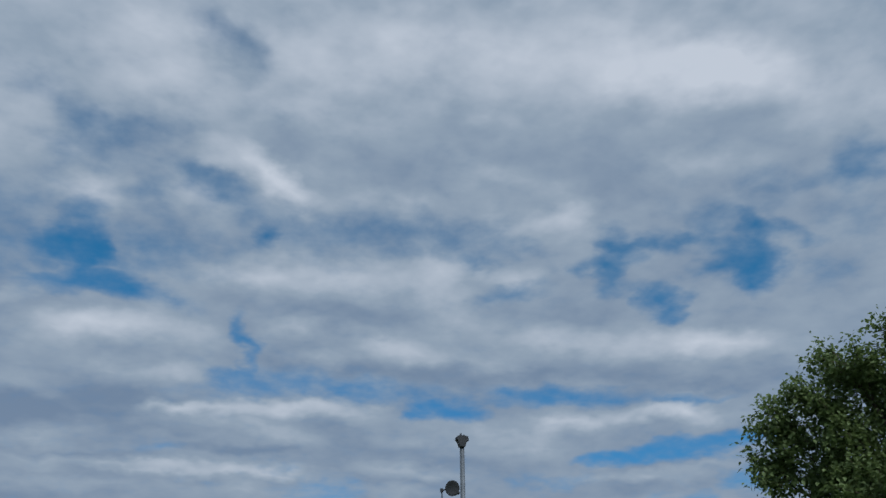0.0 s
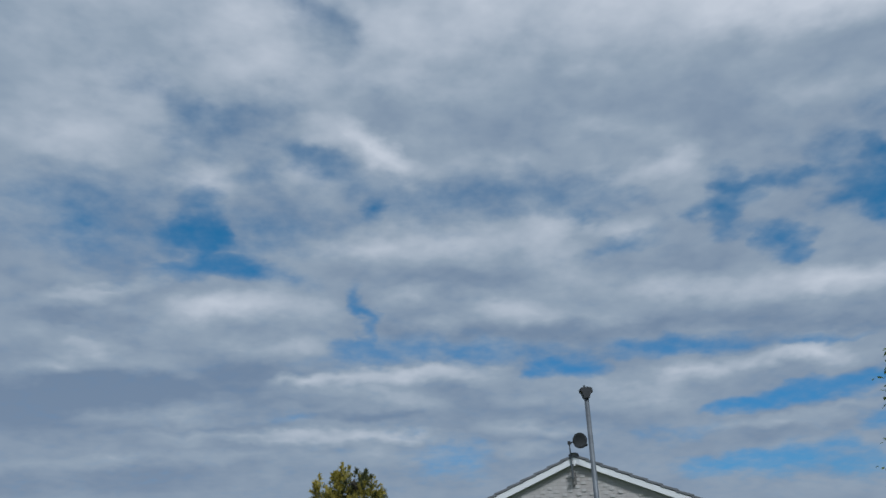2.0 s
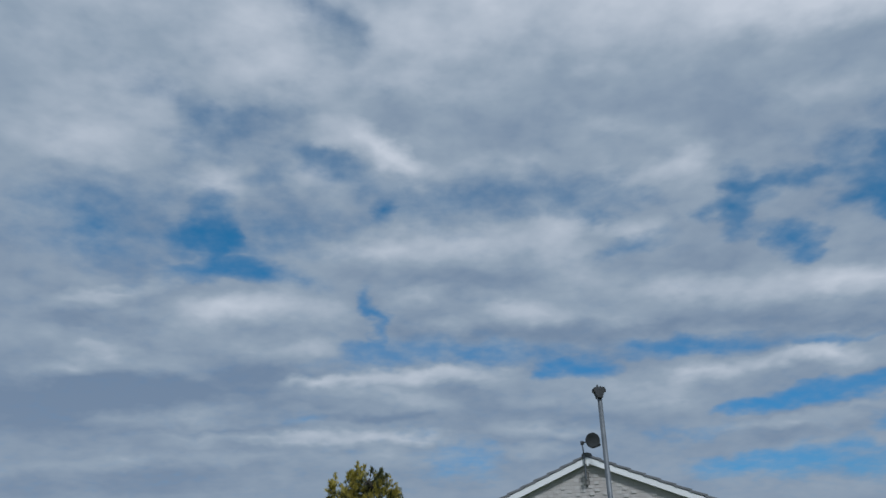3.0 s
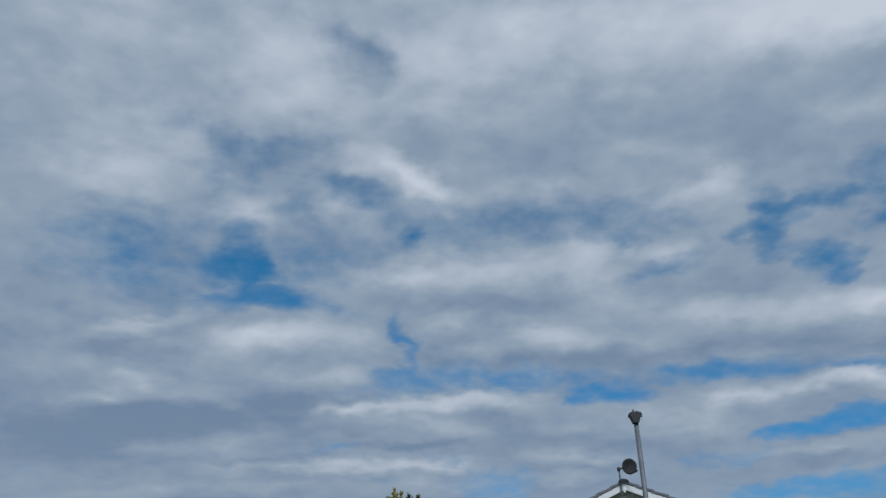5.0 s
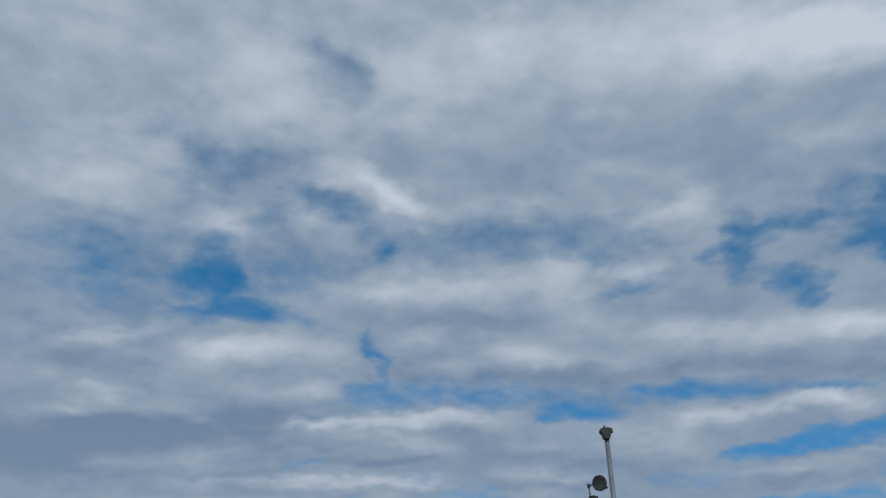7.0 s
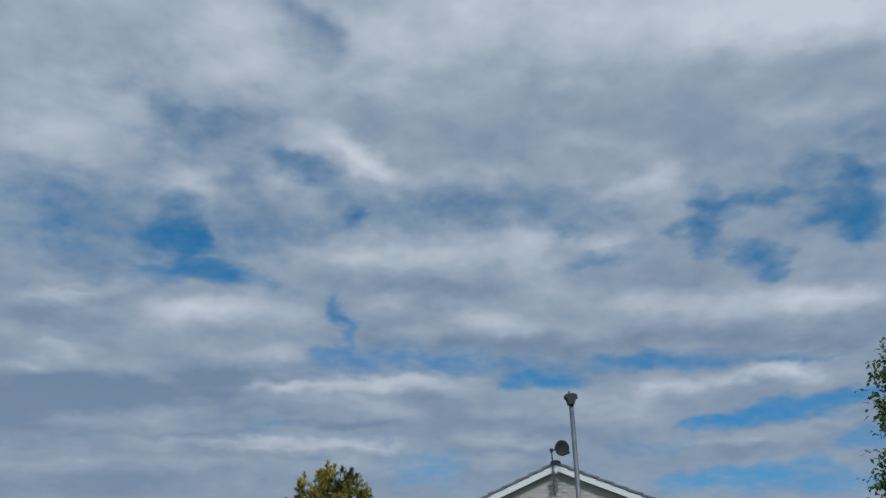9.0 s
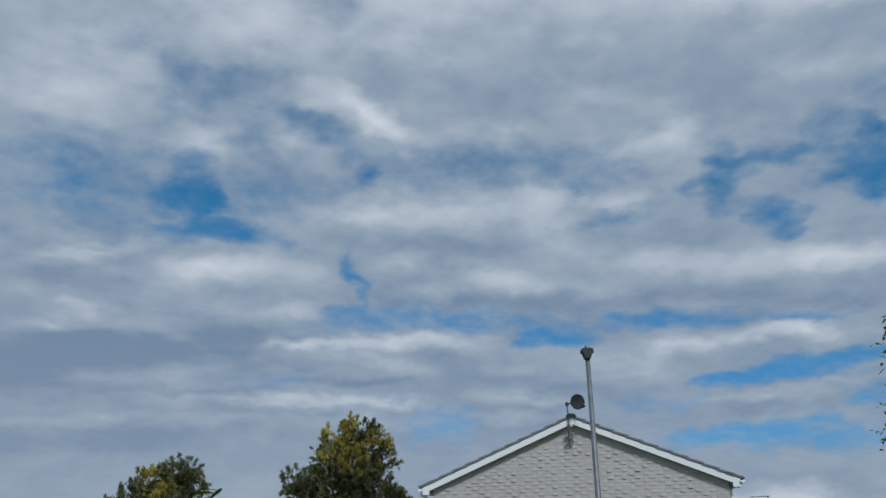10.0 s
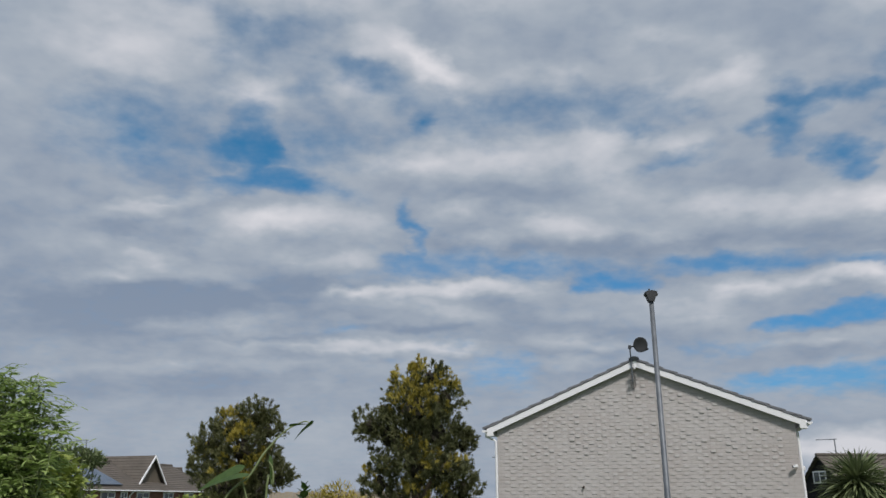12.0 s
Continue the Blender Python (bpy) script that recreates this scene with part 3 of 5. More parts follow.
# roof: boarding, then courses of tiles, each lapping the one below
s = Shape()
s.prism([(-HALF - 0.05, verge(HALF + 0.05)), (0, TOP), (HALF + 0.05, verge(HALF + 0.05)), (HALF + 0.05, verge(HALF + 0.05) + 0.02), (0, TOP + 0.02), (-HALF - 0.05, verge(HALF + 0.05) + 0.02)][::-1], -0.16, DEEP + 0.15)
roof = part("roof", s, M_TILE, house, "grey-brown concrete tiled roof")
tilt = math.atan(SLOPE)
course = 0.345
count = 11
tile = Shape().box(-0.40, 0.0, 0, 0.325, 0.0, 0.055, None, 0.008).mesh("roof_tile", M_TILE)
rest = Shape()
for side in (-1, 1):
    for i in range(count + 1):
        run = min((i + 1) * course * math.cos(tilt), HALF + 0.09)
        if side > 0:
            m = Matrix.Translation((run, -0.185, verge(run) + 0.030)) @ Matrix.Rotation(tilt - 0.075, 4, "Y")
        else:
            m = Matrix.Translation((-run, 0.14, verge(run) + 0.030)) @ Matrix.Rotation(math.pi, 4, "Z") @ Matrix.Rotation(tilt - 0.075, 4, "Y")
        o = part("roof_tile", tile, M_TILE, roof)
        o.matrix_local = m
        if side > 0:
            rest.box(-0.40, 0, 0.327, DEEP + 0.3, 0, 0.055, m)
        else:
            rest.box(-0.40, 0, -DEEP + 0.03, -0.002, 0, 0.055, m)
tagged(part("tile_courses", rest, M_TILE, roof), kind="stuff")
# ridge tiles, half round
for i in range(20):
    s = Shape()
    arc = [(0.12 * math.cos(a), 0.058 * math.sin(a)) for a in [math.pi * k / 8 for k in range(9)]]
    inner = [(0.1 * math.cos(a), 0.040 * math.sin(a)) for a in [math.pi * k / 8 for k in range(8, -1, -1)]]
    s.prism([(x, TOP + 0.045 + z) for x, z in arc + inner], -0.2 + i * 0.455, -0.2 + i * 0.455 + 0.45)
    part("ridge_tile", s, M_TILE, roof)
part("ridge_mortar", Shape().prism([(0.105 * math.cos(math.pi * k / 8), TOP + 0.04 + 0.045 * math.sin(math.pi * k / 8)) for k in range(9)], -0.19, -0.1), M_BRACKET, roof, "grey mortar under the end ridge tile")
for side in (-1, 1):
    s = Shape()
    arc = [math.pi + math.pi * k / 8 for k in range(9)]
    out = [(0.057 * math.cos(a), 0.057 * math.sin(a)) for a in arc] + [(0.052 * math.cos(a), 0.052 * math.sin(a)) for a in arc[::-1]]
    x = side * (HALF + 0.05)
    s.prism([(x + px, verge(HALF) - 0.03 + pz) for px, pz in out], -0.2, DEEP + 0.1)
    s.prism([(x + px, verge(HALF) - 0.03 + pz) for px, pz in out[:9]], -0.205, -0.195)
    part("gutter", s, M_WHITE, house, "white half-round plastic gutter")
s = Shape()
s.tube([(-HALF - 0.05, -0.03, 4.86), (-HALF - 0.05, -0.03, 4.80), (-WALL - 0.04, -0.03, 4.68), (-WALL - 0.04, -0.03, 0.1)], 0.034, 12)
for z in (4.4, 2.6, 0.8):
    s.box(-WALL - 0.075, -WALL + 0.0, -0.055, 0.03, z, z + 0.03)
part("downpipe", s, M_WHITE, house, "white plastic downpipe")
s = Shape()
s.tube([(WALL + 0.03, -0.02, 4.75), (WALL + 0.03, -0.02, 0.1)], 0.03, 12)
part("downpipe", s, M_WHITE, house)
part("overflow_pipe", Shape().tube([(-WALL + 0.01, 0.12, 4.32), (-WALL - 0.17, 0.12, 4.31)], 0.014, 8), M_WHITE, house)
s = Shape().tube([(-1.35, 0.02, 3.60), (-1.35, -0.10, 3.60), (-1.35, -0.13, 3.575)], 0.024, 10)
part("vent_pipe", s, M_RUST, house, "short dark vent pipe")

# the dish on its mast at the gable's peak
dish = thing("satellite_dish", H, "dark grey satellite dish on a short mast at the gable peak", "satellite dish")
part("mast", Shape().tube([(-0.06, -0.215, 5.95), (-0.06, -0.215, 6.45), (-0.075, -0.215, 6.78)], 0.016, 10), M_STEEL, dish, "thin grey mast")
s = Shape()
for z in (6.13, 5.98):
    s.box(-0.13, 0.05, -0.21, -0.19, z, z + 0.022)
    s.box(-0.075, -0.045, -0.21, 0.0, z, z + 0.022)
s.box(-0.085, -0.04, -0.085, -0.06, 5.8, 6.18)
s.box(-0.015, 0.005, -0.08, -0.06, 5.86, 6.12)
part("bracket", s, M_BRACKET, dish, "weathered grey wall bracket")
aim = Matrix.Translation((0.17, -0.30, 6.80)) @ pose(0, 0, 0, 100, 0, 24) @ Matrix.Diagonal((1, 1.0, 1, 1))
prof = [(0.0, 0.0), (0.06, 0.002), (0.12, 0.011), (0.165, 0.022), (0.178, 0.027), (0.180, 0.031), (0.174, 0.033), (0.12, 0.017), (0.06, 0.008), (0.0, 0.006)]
part("reflector", Shape().lathe(prof, aim, 32), M_DARK, dish, "dark grey dish", True)
s = Shape()
s.tube([(-0.075, -0.215, 6.76), (0.0, -0.24, 6.78), (0.17, -0.29, 6.80)], 0.018, 8)
s.box(-0.11, -0.04, -0.25, -0.18, 6.73, 6.81)
part("mount", s, M_DARK, dish)
part("feed_arm", Shape().tube([(0.18, -0.31, 6.64), (0.28, -0.42, 6.63), (0.33, -0.46, 6.66)], 0.010, 8), M_DARK, dish)
part("feed_horn", Shape().tube([(0.31, -0.45, 6.645), (0.35, -0.47, 6.68)], 0.026, 10), M_DARK, dish)
part("cable", Shape().tube([(-0.06, -0.235, 6.5), (-0.045, -0.2, 6.2), (0.0, -0.03, 5.95), (0.0, -0.012, 5.7)], 0.005, 6), M_DARK, dish)

# small security camera near the gable's edge
cctv = thing("security_camera", H @ pose(3.26, -0.06, 4.0) @ Matrix.Scale(0.72, 4), "white bullet security camera on the gable wall", "security camera")
part("body", Shape().tube([(-0.10, -0.16, -0.03), (0.04, -0.10, 0.0)], 0.038, 14), M_WHITE, cctv)
part("hood", Shape().box(-0.08, 0.08, -0.04, 0.04, 0.036, 0.044, Matrix.Translation((-0.03, -0.13, -0.01)) @ pose(0, 0, 0, 0, -12, 22)), M_WHITE, cctv)
part("lens", Shape().tube([(-0.105, -0.162, -0.031), (-0.115, -0.166, -0.033)], 0.03, 14), M_DARK, cctv, "dark lens")
part("bracket", Shape().tube([(0.0, -0.11, -0.02), (0.02, -0.05, -0.06), (0.03, 0.0, -0.06)], 0.014, 8), M_DARK, cctv)
sensor = thing("outdoor_sensor", H @ pose(WALL + 0.03, 0.25, 3.95), "small white sensor box round the wall's corner", "sensor")
part("body", Shape().box(0, 0.10, -0.05, 0.05, -0.04, 0.05, None, 0.012), M_WHITE, sensor)

# ---- pole in front of the gable ----
pole = thing("steel_pole", pose(4.005, 14.98, ground_height(4.005, 14.98)), "tall galvanised steel pole with a dark fitting on top", "pole")
part("shaft", Shape().tube([(0, 0, -0.3), (0, 0, 1.3), (0, 0, 1.32), (0, 0, 6.96)], [0.062, 0.062, 0.058, 0.044], 16), M_STEEL, pole, "", True)
part("cap", Shape().prism([(-0.108, 7.12), (-0.11, 7.06), (-0.085, 7.035), (-0.055, 6.95), (-0.05, 6.93), (0.05, 6.93), (0.055, 6.95), (0.085, 7.035), (0.11, 7.06), (0.108, 7.12), (0.07, 7.135), (-0.07, 7.135)], -0.08, 0.08), M_DARK, pole, "dark tapered fitting")
for x in (-0.104, 0.104):
    part("lug", Shape().box(x - 0.022, x + 0.022, -0.05, 0.05, 7.045, 7.10, None, 0.008), M_DARK, pole)
part("stub", Shape().tube([(-0.02, 0, 7.13), (-0.02, 0, 7.19)], 0.02, 8), M_STEEL, pole)
part("stub", Shape().tube([(0.04, 0.0, 7.13), (0.04, 0, 7.165)], 0.014, 8), M_STEEL, pole)


# ---- houses farther off ----
def window(parent, x, y, z, w, h, bars=1, cross=True):
    """A framed window in a wall that looks along -y, its lower left corner at x, z."""
    f = Shape()
    t = 0.07
    f.box(x, x + w, y - 0.05, y + 0.02, z, z + t)
    f.box(x, x + w, y - 0.05, y + 0.02, z + h - t, z + h)
    f.box(x, x + t, y - 0.05, y + 0.02, z + t, z + h - t)
    f.box(x + w - t, x + w, y - 0.05, y + 0.02, z + t, z + h - t)
    for k in range(bars):
        c = x + w * (k + 1) / (bars + 1)
        f.box(c - 0.035, c + 0.035, y - 0.045, y + 0.02, z + t, z + h - t)
    if cross:
        f.box(x + w * bars / (bars + 1) + 0.035, x + w - t, y - 0.045, y + 0.02, z + h * 0.6, z + h * 0.6 + 0.05)
    w_ob = part("window", f, M_WHITE, parent, "white framed window")
    for k in range(bars + 1):
        a0, a1 = x + w * k / (bars + 1) + 0.04, x + w * (k + 1) / (bars + 1) - 0.04
        part("pane", Shape().box(a0, a1, y - 0.015, y - 0.005, z + t, z + h - t), M_GLASS, w_ob)
    part("sill", Shape().box(x - 0.05, x + w + 0.05, y - 0.1, y + 0.0, z - 0.06, z - 0.002), M_WHITE, w_ob)
    return w_ob


def tiled_slope(parent, x0, x1, y0, z0, y1, z1, mat, rows):
    """Courses of tiles from the eave y0, z0 up to the ridge y1, z1, along x."""
    s = Shape()
    for i in range(rows):
        a, b = i / rows, (i + 1.15) / rows
        b = min(b, 1.0)
        ya, za, yb, zb = y0 + (y1 - y0) * a, z0 + (z1 - z0) * a, y0 + (y1 - y0) * b, z0 + (z1 - z0) * b
        s.add([(x0, ya, za + 0.05), (x1, ya, za + 0.05), (x1, yb, zb + 0.01), (x0, yb, zb + 0.01), (x0, ya, za), (x1, ya, za)],
              [(0, 1, 2, 3), (4, 5, 1, 0)])
    ob = part("tile_courses", s, mat, parent)
    return tagged(ob, kind="stuff")


def brick_house(m, length, deep, eave, ridge, wing=None, panels=False):
    ob = thing("brick_house", m, "red-brown brick house with a brown tiled roof, far off", "house", "distant brick houses")
    part("wall", Shape().prism([(0, 0), (length, 0), (length, eave), (0, eave)], 0, deep), M_RED, ob)
    s = Shape()
    mid = deep / 2
    s.add([(-0.2, -0.3, eave - 0.1), (length + 0.2, -0.3, eave - 0.1), (length + 0.2, mid, ridge), (-0.2, mid, ridge), (-0.2, deep + 0.3, eave - 0.1), (length + 0.2, deep + 0.3, eave - 0.1)],
          [(0, 1, 2, 3), (3, 2, 5, 4), (0, 3, 4), (1, 5, 2), (0, 4, 5, 1)])
    r = part("roof", s, M_FARTILE, ob)
    tiled_slope(r, -0.2, length + 0.2, -0.33, eave - 0.09, mid, ridge + 0.02, M_FARTILE, 14)
    part("ridge_tile", Shape().tube([(-0.2, mid, ridge + 0.03), (length + 0.2, mid, ridge + 0.03)], 0.11, 8), M_FARTILE, r)
    part("gutter", Shape().box(-0.25, length + 0.25, -0.41, -0.30, eave - 0.17, eave - 0.09, None, 0.02), M_WHITE, ob)
    if wing:
        c, half, top = wing
        s = Shape()
        s.prism([(c - half, 0), (c + half, 0), (c + half, eave), (c, top - 0.1), (c - half, eave)], 0.85, mid)
        part("wing_wall", s, M_HUNG, ob, "brown tile-hung gable")
        s = Shape()
        s.add([(c - half - 0.25, 0.6, eave - 0.15), (c, 0.6, top), (c + half + 0.25, 0.6, eave - 0.15), (c - half - 0.25, mid + 1, eave - 0.15), (c, mid + 1, top), (c + half + 0.25, mid + 1, eave - 0.15),
               (c, 0.6, top - 0.12), (c - half - 0.25, 0.6, eave - 0.27), (c + half + 0.25, 0.6, eave - 0.27)],
              [(0, 1, 4, 3), (1, 2, 5, 4), (7, 6, 1, 0), (6, 8, 2, 1), (3, 4, 5)])
        wr = part("wing_roof", s, M_FARTILE, ob)
        s = Shape()
        for i in range(12):
            a, b = i / 12, min((i + 1.15) / 12, 1)
            xa, xb = c - (half + 0.27) * (1 - a), c - (half + 0.27) * (1 - b)
            za, zb = eave - 0.14 + (top - eave + 0.15) * a, eave - 0.14 + (top - eave + 0.15) * b
            s.add([(xa, 0.59, za + 0.06), (xa, mid + 1, za + 0.06), (xb, mid + 1, zb + 0.015), (xb, 0.59, zb + 0.015), (xa, 0.59, za), (xa, mid + 1, za)], [(3, 2, 1, 0), (0, 1, 5, 4)])
        tagged(part("tile_courses", s, M_FARTILE, wr), kind="stuff")
        for sd in (-1, 1):
            s = Shape()
            pts = [(c, top + 0.03), (c + sd * (half + 0.3), eave - 0.15), (c + sd * (half + 0.3), eave - 0.32), (c, top - 0.14)]
            s.prism(pts if sd < 0 else pts[::-1], 0.52, 0.59)
            part("barge_board", s, M_WHITE, ob)
    return ob


far = brick_house(Matrix.Translation((-22.83, 48.2, 0)) @ pose(0, 0, 0, 0, 0, 75), 18.0, 8.0, 4.15, 6.05, (10.9, 1.75, 6.45))
for x, w in ((4.6, 1.4), (6.6, 0.7), (8.3, 1.4), (11.4, 1.2), (14.0, 1.2)):
    window(far, x, 0.0, 2.95, w, 1.0)
part("downpipe", Shape().tube([(7.55, -0.36, 4.0), (7.5, -0.08, 3.7), (7.5, -0.08, 0.1)], 0.05, 8), M_WHITE, far)
up = Vector((0, 4.3, 1.95)).normalized()
lift_v = Vector((0, -0.1, 0.12))
for i in range(5):
    p = [Vector((2.6 + i * 0.84, 0.1, 4.28)), Vector((2.6 + i * 0.84 + 0.8, 0.1, 4.28))]
    q = [v + up * 2.6 for v in p]
    sp = Shape().add([v + lift_v for v in (*p, q[1], q[0])] + [v + lift_v * 0.4 for v in (*p, q[1], q[0])], [(0, 1, 2, 3), (4, 5, 1, 0), (5, 6, 2, 1), (7, 4, 0, 3)])
    part("solar_panel", sp, M_SOLAR, far, "dark blue solar panel")
brick_house(Matrix.Translation((-31.9, 68.0, 0)) @ pose(0, 0, 0, 0, 0, 10), 9.3, 8.0, 4.1, 6.1)
brick_house(Matrix.Translation((-26.5, 81.0, 0)) @ pose(0, 0, 0, 0, 0, 3), 8.0, 8.0, 4.2, 6.0)


def antenna(x, y, z0, z1, span, turn, base=0.0):
    """A rooftop television aerial on a mast."""
    ob = thing("tv_aerial", pose(x, y, z0, 0, 0, turn), "thin rooftop television aerial", "aerial", "rooftop aerials")
    h = z1 - z0
    part("mast", Shape().tube([(0, 0, -base), (0, 0, h)], 0.03, 8), M_STEEL, ob)
    part("boom", Shape().tube([(-span, 0, h - 0.06), (0.12, 0, h - 0.02)], 0.02, 6), M_STEEL, ob)
    for k in range(7):
        x0 = -span + 0.1 + k * (span - 0.15) / 6
        part("element", Shape().tube([(x0, -0.15, h - 0.05), (x0, 0.15, h - 0.05)], 0.008, 5), M_STEEL, ob)
    return ob


chimney_house = brick_house(Matrix.Translation((-33.0, 58.0, 0)) @ pose(0, 0, 0, 0, 0, 18), 9.0, 8.0, 4.3, 6.2)
part("chimney", Shape().box(6.6, 7.4, 3.6, 4.4, 5.9, 7.0, None, 0.03).box(6.52, 7.48, 3.52, 4.48, 6.86, 6.98), M_HUNG, chimney_house)
antenna(-26.7, 61.3, 7.0, 7.75, 0.8, 15)

dark = thing("dark_house", Matrix.Translation((19.9, 43.7, 0)) @ pose(0, 0, 0, 0, 0, 9), "black-clad chalet house with a brown tiled roof, far off", "house")
s = Shape()
s.add([(0, -2.6, 0), (0, 2.6, 0), (0, 2.6, 3.35), (0, 0, 5.45), (0, -2.6, 3.35), (9, -2.6, 0), (9, 2.6, 0), (9, 2.6, 3.35), (9, 0, 5.45), (9, -2.6, 3.35)],
      [(0, 4, 3, 2, 1), (5, 6, 7, 8, 9), (0, 5, 9, 4), (1, 2, 7, 6)])
part("wall", s, M_CLAD, dark, "black-stained boarded wall")
for k in range(30):
    z = 0.2 + k * 0.17
    w = 2.6 if z < 3.3 else 2.6 * (5.4 - z) / 2.05
    if w > 0.1:
        part("cladding_board", Shape().add([(-0.012, -w, z + 0.165), (-0.012, w, z + 0.165), (-0.03, w, z), (-0.03, -w, z), (0, w, z), (0, -w, z)], [(3, 2, 1, 0), (5, 4, 2, 3)]), M_CLAD, dark)
s = Shape()
for sd in (-1, 1):
    for i in range(10):
        a, b = i / 10, min((i + 1.15) / 10, 1)
        ya, yb = sd * 2.85 * (1 - a), sd * 2.85 * (1 - b)
        za, zb = 3.2 + 2.35 * a, 3.2 + 2.35 * b
        q = [(-0.2, ya, za + 0.05), (9.2, ya, za + 0.05), (9.2, yb, zb), (-0.2, yb, zb), (-0.2, ya, za), (9.2, ya, za), (-0.2, yb, zb - 0.06)]
        s.add(q, [(0, 1, 2, 3), (4, 5, 1, 0), (4, 0, 3, 6)] if sd < 0 else [(3, 2, 1, 0), (0, 1, 5, 4), (6, 3, 0, 4)])
droof = part("roof", Shape().add([(-0.19, -2.8, 3.16), (9.19, -2.8, 3.16), (9.19, 0, 5.48), (-0.19, 0, 5.48), (-0.19, 2.8, 3.16), (9.19, 2.8, 3.16)], [(0, 1, 2, 3), (3, 2, 5, 4)]), M_FARTILE, dark, "brown tiled roof")
tagged(part("tile_courses", s, M_FARTILE, droof), kind="stuff")
part("ridge_tile", Shape().tube([(-0.2, 0, 5.56), (9.2, 0, 5.56)], 0.1, 8), M_FARTILE, droof)
turn = part("window_bay", Shape().box(-0.05, -0.034, -0.44, 0.66, 4.12, 4.74), M_WHITE, dark, "white window surround")
f = Shape()
for y0, y1, z0, z1 in ((-0.44, 0.66, 4.12, 4.18), (-0.44, 0.66, 4.68, 4.74), (-0.44, -0.38, 4.18, 4.68), (0.60, 0.66, 4.18, 4.68), (0.06, 0.12, 4.18, 4.68), (-0.38, 0.06, 4.47, 4.52)):
    f.box(-0.10, -0.051, y0, y1, z0, z1)
part("window_frame", f, M_WHITE, turn)
for y0, y1, z0, z1 in ((-0.38, 0.06, 4.18, 4.47), (-0.38, 0.06, 4.52, 4.68), (0.12, 0.60, 4.18, 4.68)):
    part("pane", Shape().box(-0.07, -0.054, y0, y1, z0, z1), M_GLASS, turn)
antenna(20.95, 43.98, 5.5, 6.42, 1.0, 0, 0.1)

# weathered fence across the gardens beyond
for n, x0 in enumerate((-6.1, -4.2, -2.3)):
    fence = thing("fence_panel", pose(x0, 29.4, 0), "weathered wooden garden fence panel", "fence", "garden fence panels")
    part("post", Shape().box(-0.05, 0.05, -0.05, 0.05, 0, 3.72, None, 0.01), M_FENCE, fence)
    part("rail", Shape().box(0.05, 1.85, -0.02, 0.03, 3.2, 3.28), M_FENCE, fence)
    part("rail", Shape().box(0.05, 1.85, -0.02, 0.03, 0.9, 0.98), M_FENCE, fence)
    board = Shape().box(0, 0.145, -0.04, -0.02, 0.1, 3.62, None, 0.004).mesh("board", M_FENCE)
    for k in range(12):
        o = part("board", board, M_FENCE, fence)
        o.location = (0.06 + k * 0.15, 0, 0.02 * math.sin(k * 2.3 + n))

# ---- plants ----
rng = np.random.default_rng(7)


def frames(dirs, spin):
    """Side and up vectors at right angles to the given directions."""
    helper = np.where(np.abs(dirs[:, 2:3]) < 0.9, np.array([[0, 0, 1.0]]), np.array([[1.0, 0, 0]]))
    side = np.cross(dirs, helper)
    side /= np.linalg.norm(side, axis=1)[:, None]
    up = np.cross(side, dirs)
    c, s_ = np.cos(spin)[:, None], np.sin(spin)[:, None]
    return side * c + up * s_, up * c - side * s_


def blades(name, mat, base, dirs, length, outline, spin, parent, droop=0.0, label=""):
    """Many leaves in one mesh: outline is a row of (along, across, lift) for one leaf, folded on its middle rib."""
    n = len(base)
    side, up = frames(dirs, spin)
    k = len(outline)
    o = np.array(outline)
    left = base[:, None] + length[:, None, None] * (dirs[:, None] * o[None, :, :1] + side[:, None] * o[None, :, 1:2] + up[:, None] * o[None, :, 2:3])
    right = base[:, None] + length[:, None, None] * (dirs[:, None] * o[None, :, :1] - side[:, None] * o[None, :, 1:2] + up[:, None] * o[None, :, 2:3])
    rib = base[:, None] + length[:, None, None] * (dirs[:, None] * o[None, :, :1])
    if droop:
        fall = (droop * length[:, None] * o[None, :, 0] ** 2)
        for a in (left, right, rib):
            a[:, :, 2] -= fall
    v = np.concatenate([left, rib, right], axis=1).reshape(-1, 3)
    f = []
    one = []
    for i in range(k - 1):
        one += [(i, i + 1, k + i + 1, k + i), (k + i, k + i + 1, 2 * k + i + 1, 2 * k + i)]
    one = np.array(one)
    faces = (one[None] + (np.arange(n) * 3 * k)[:, None, None]).reshape(-1, 4)
    me = bpy.data.meshes.new(name)
    me.from_pydata(v.tolist(), [], faces.tolist())
    me.update()
    me.materials.append(mat)
    ob = part(name, me, mat, parent, label)
    return ob


def unit(a):
    return a / np.linalg.norm(a, axis=1)[:, None]


SPRIG = [(0, 0.03, 0), (0.45, 0.10, 0.03), (1.0, 0.01, 0.0)]
LEAF = [(0, 0.02, 0), (0.3, 0.34, 0.10), (0.62, 0.30, 0.08), (1.0, 0.01, 0.0)]
LEAFLET = [(0, 0.01, 0), (0.3, 0.15, 0.04), (0.6, 0.135, 0.04), (1.0, 0.008, 0.0)]
SWORD = [(0, 0.030, 0.01), (0.35, 0.034, 0.012), (0.75, 0.024, 0.008), (1.0, 0.002, 0.0)]


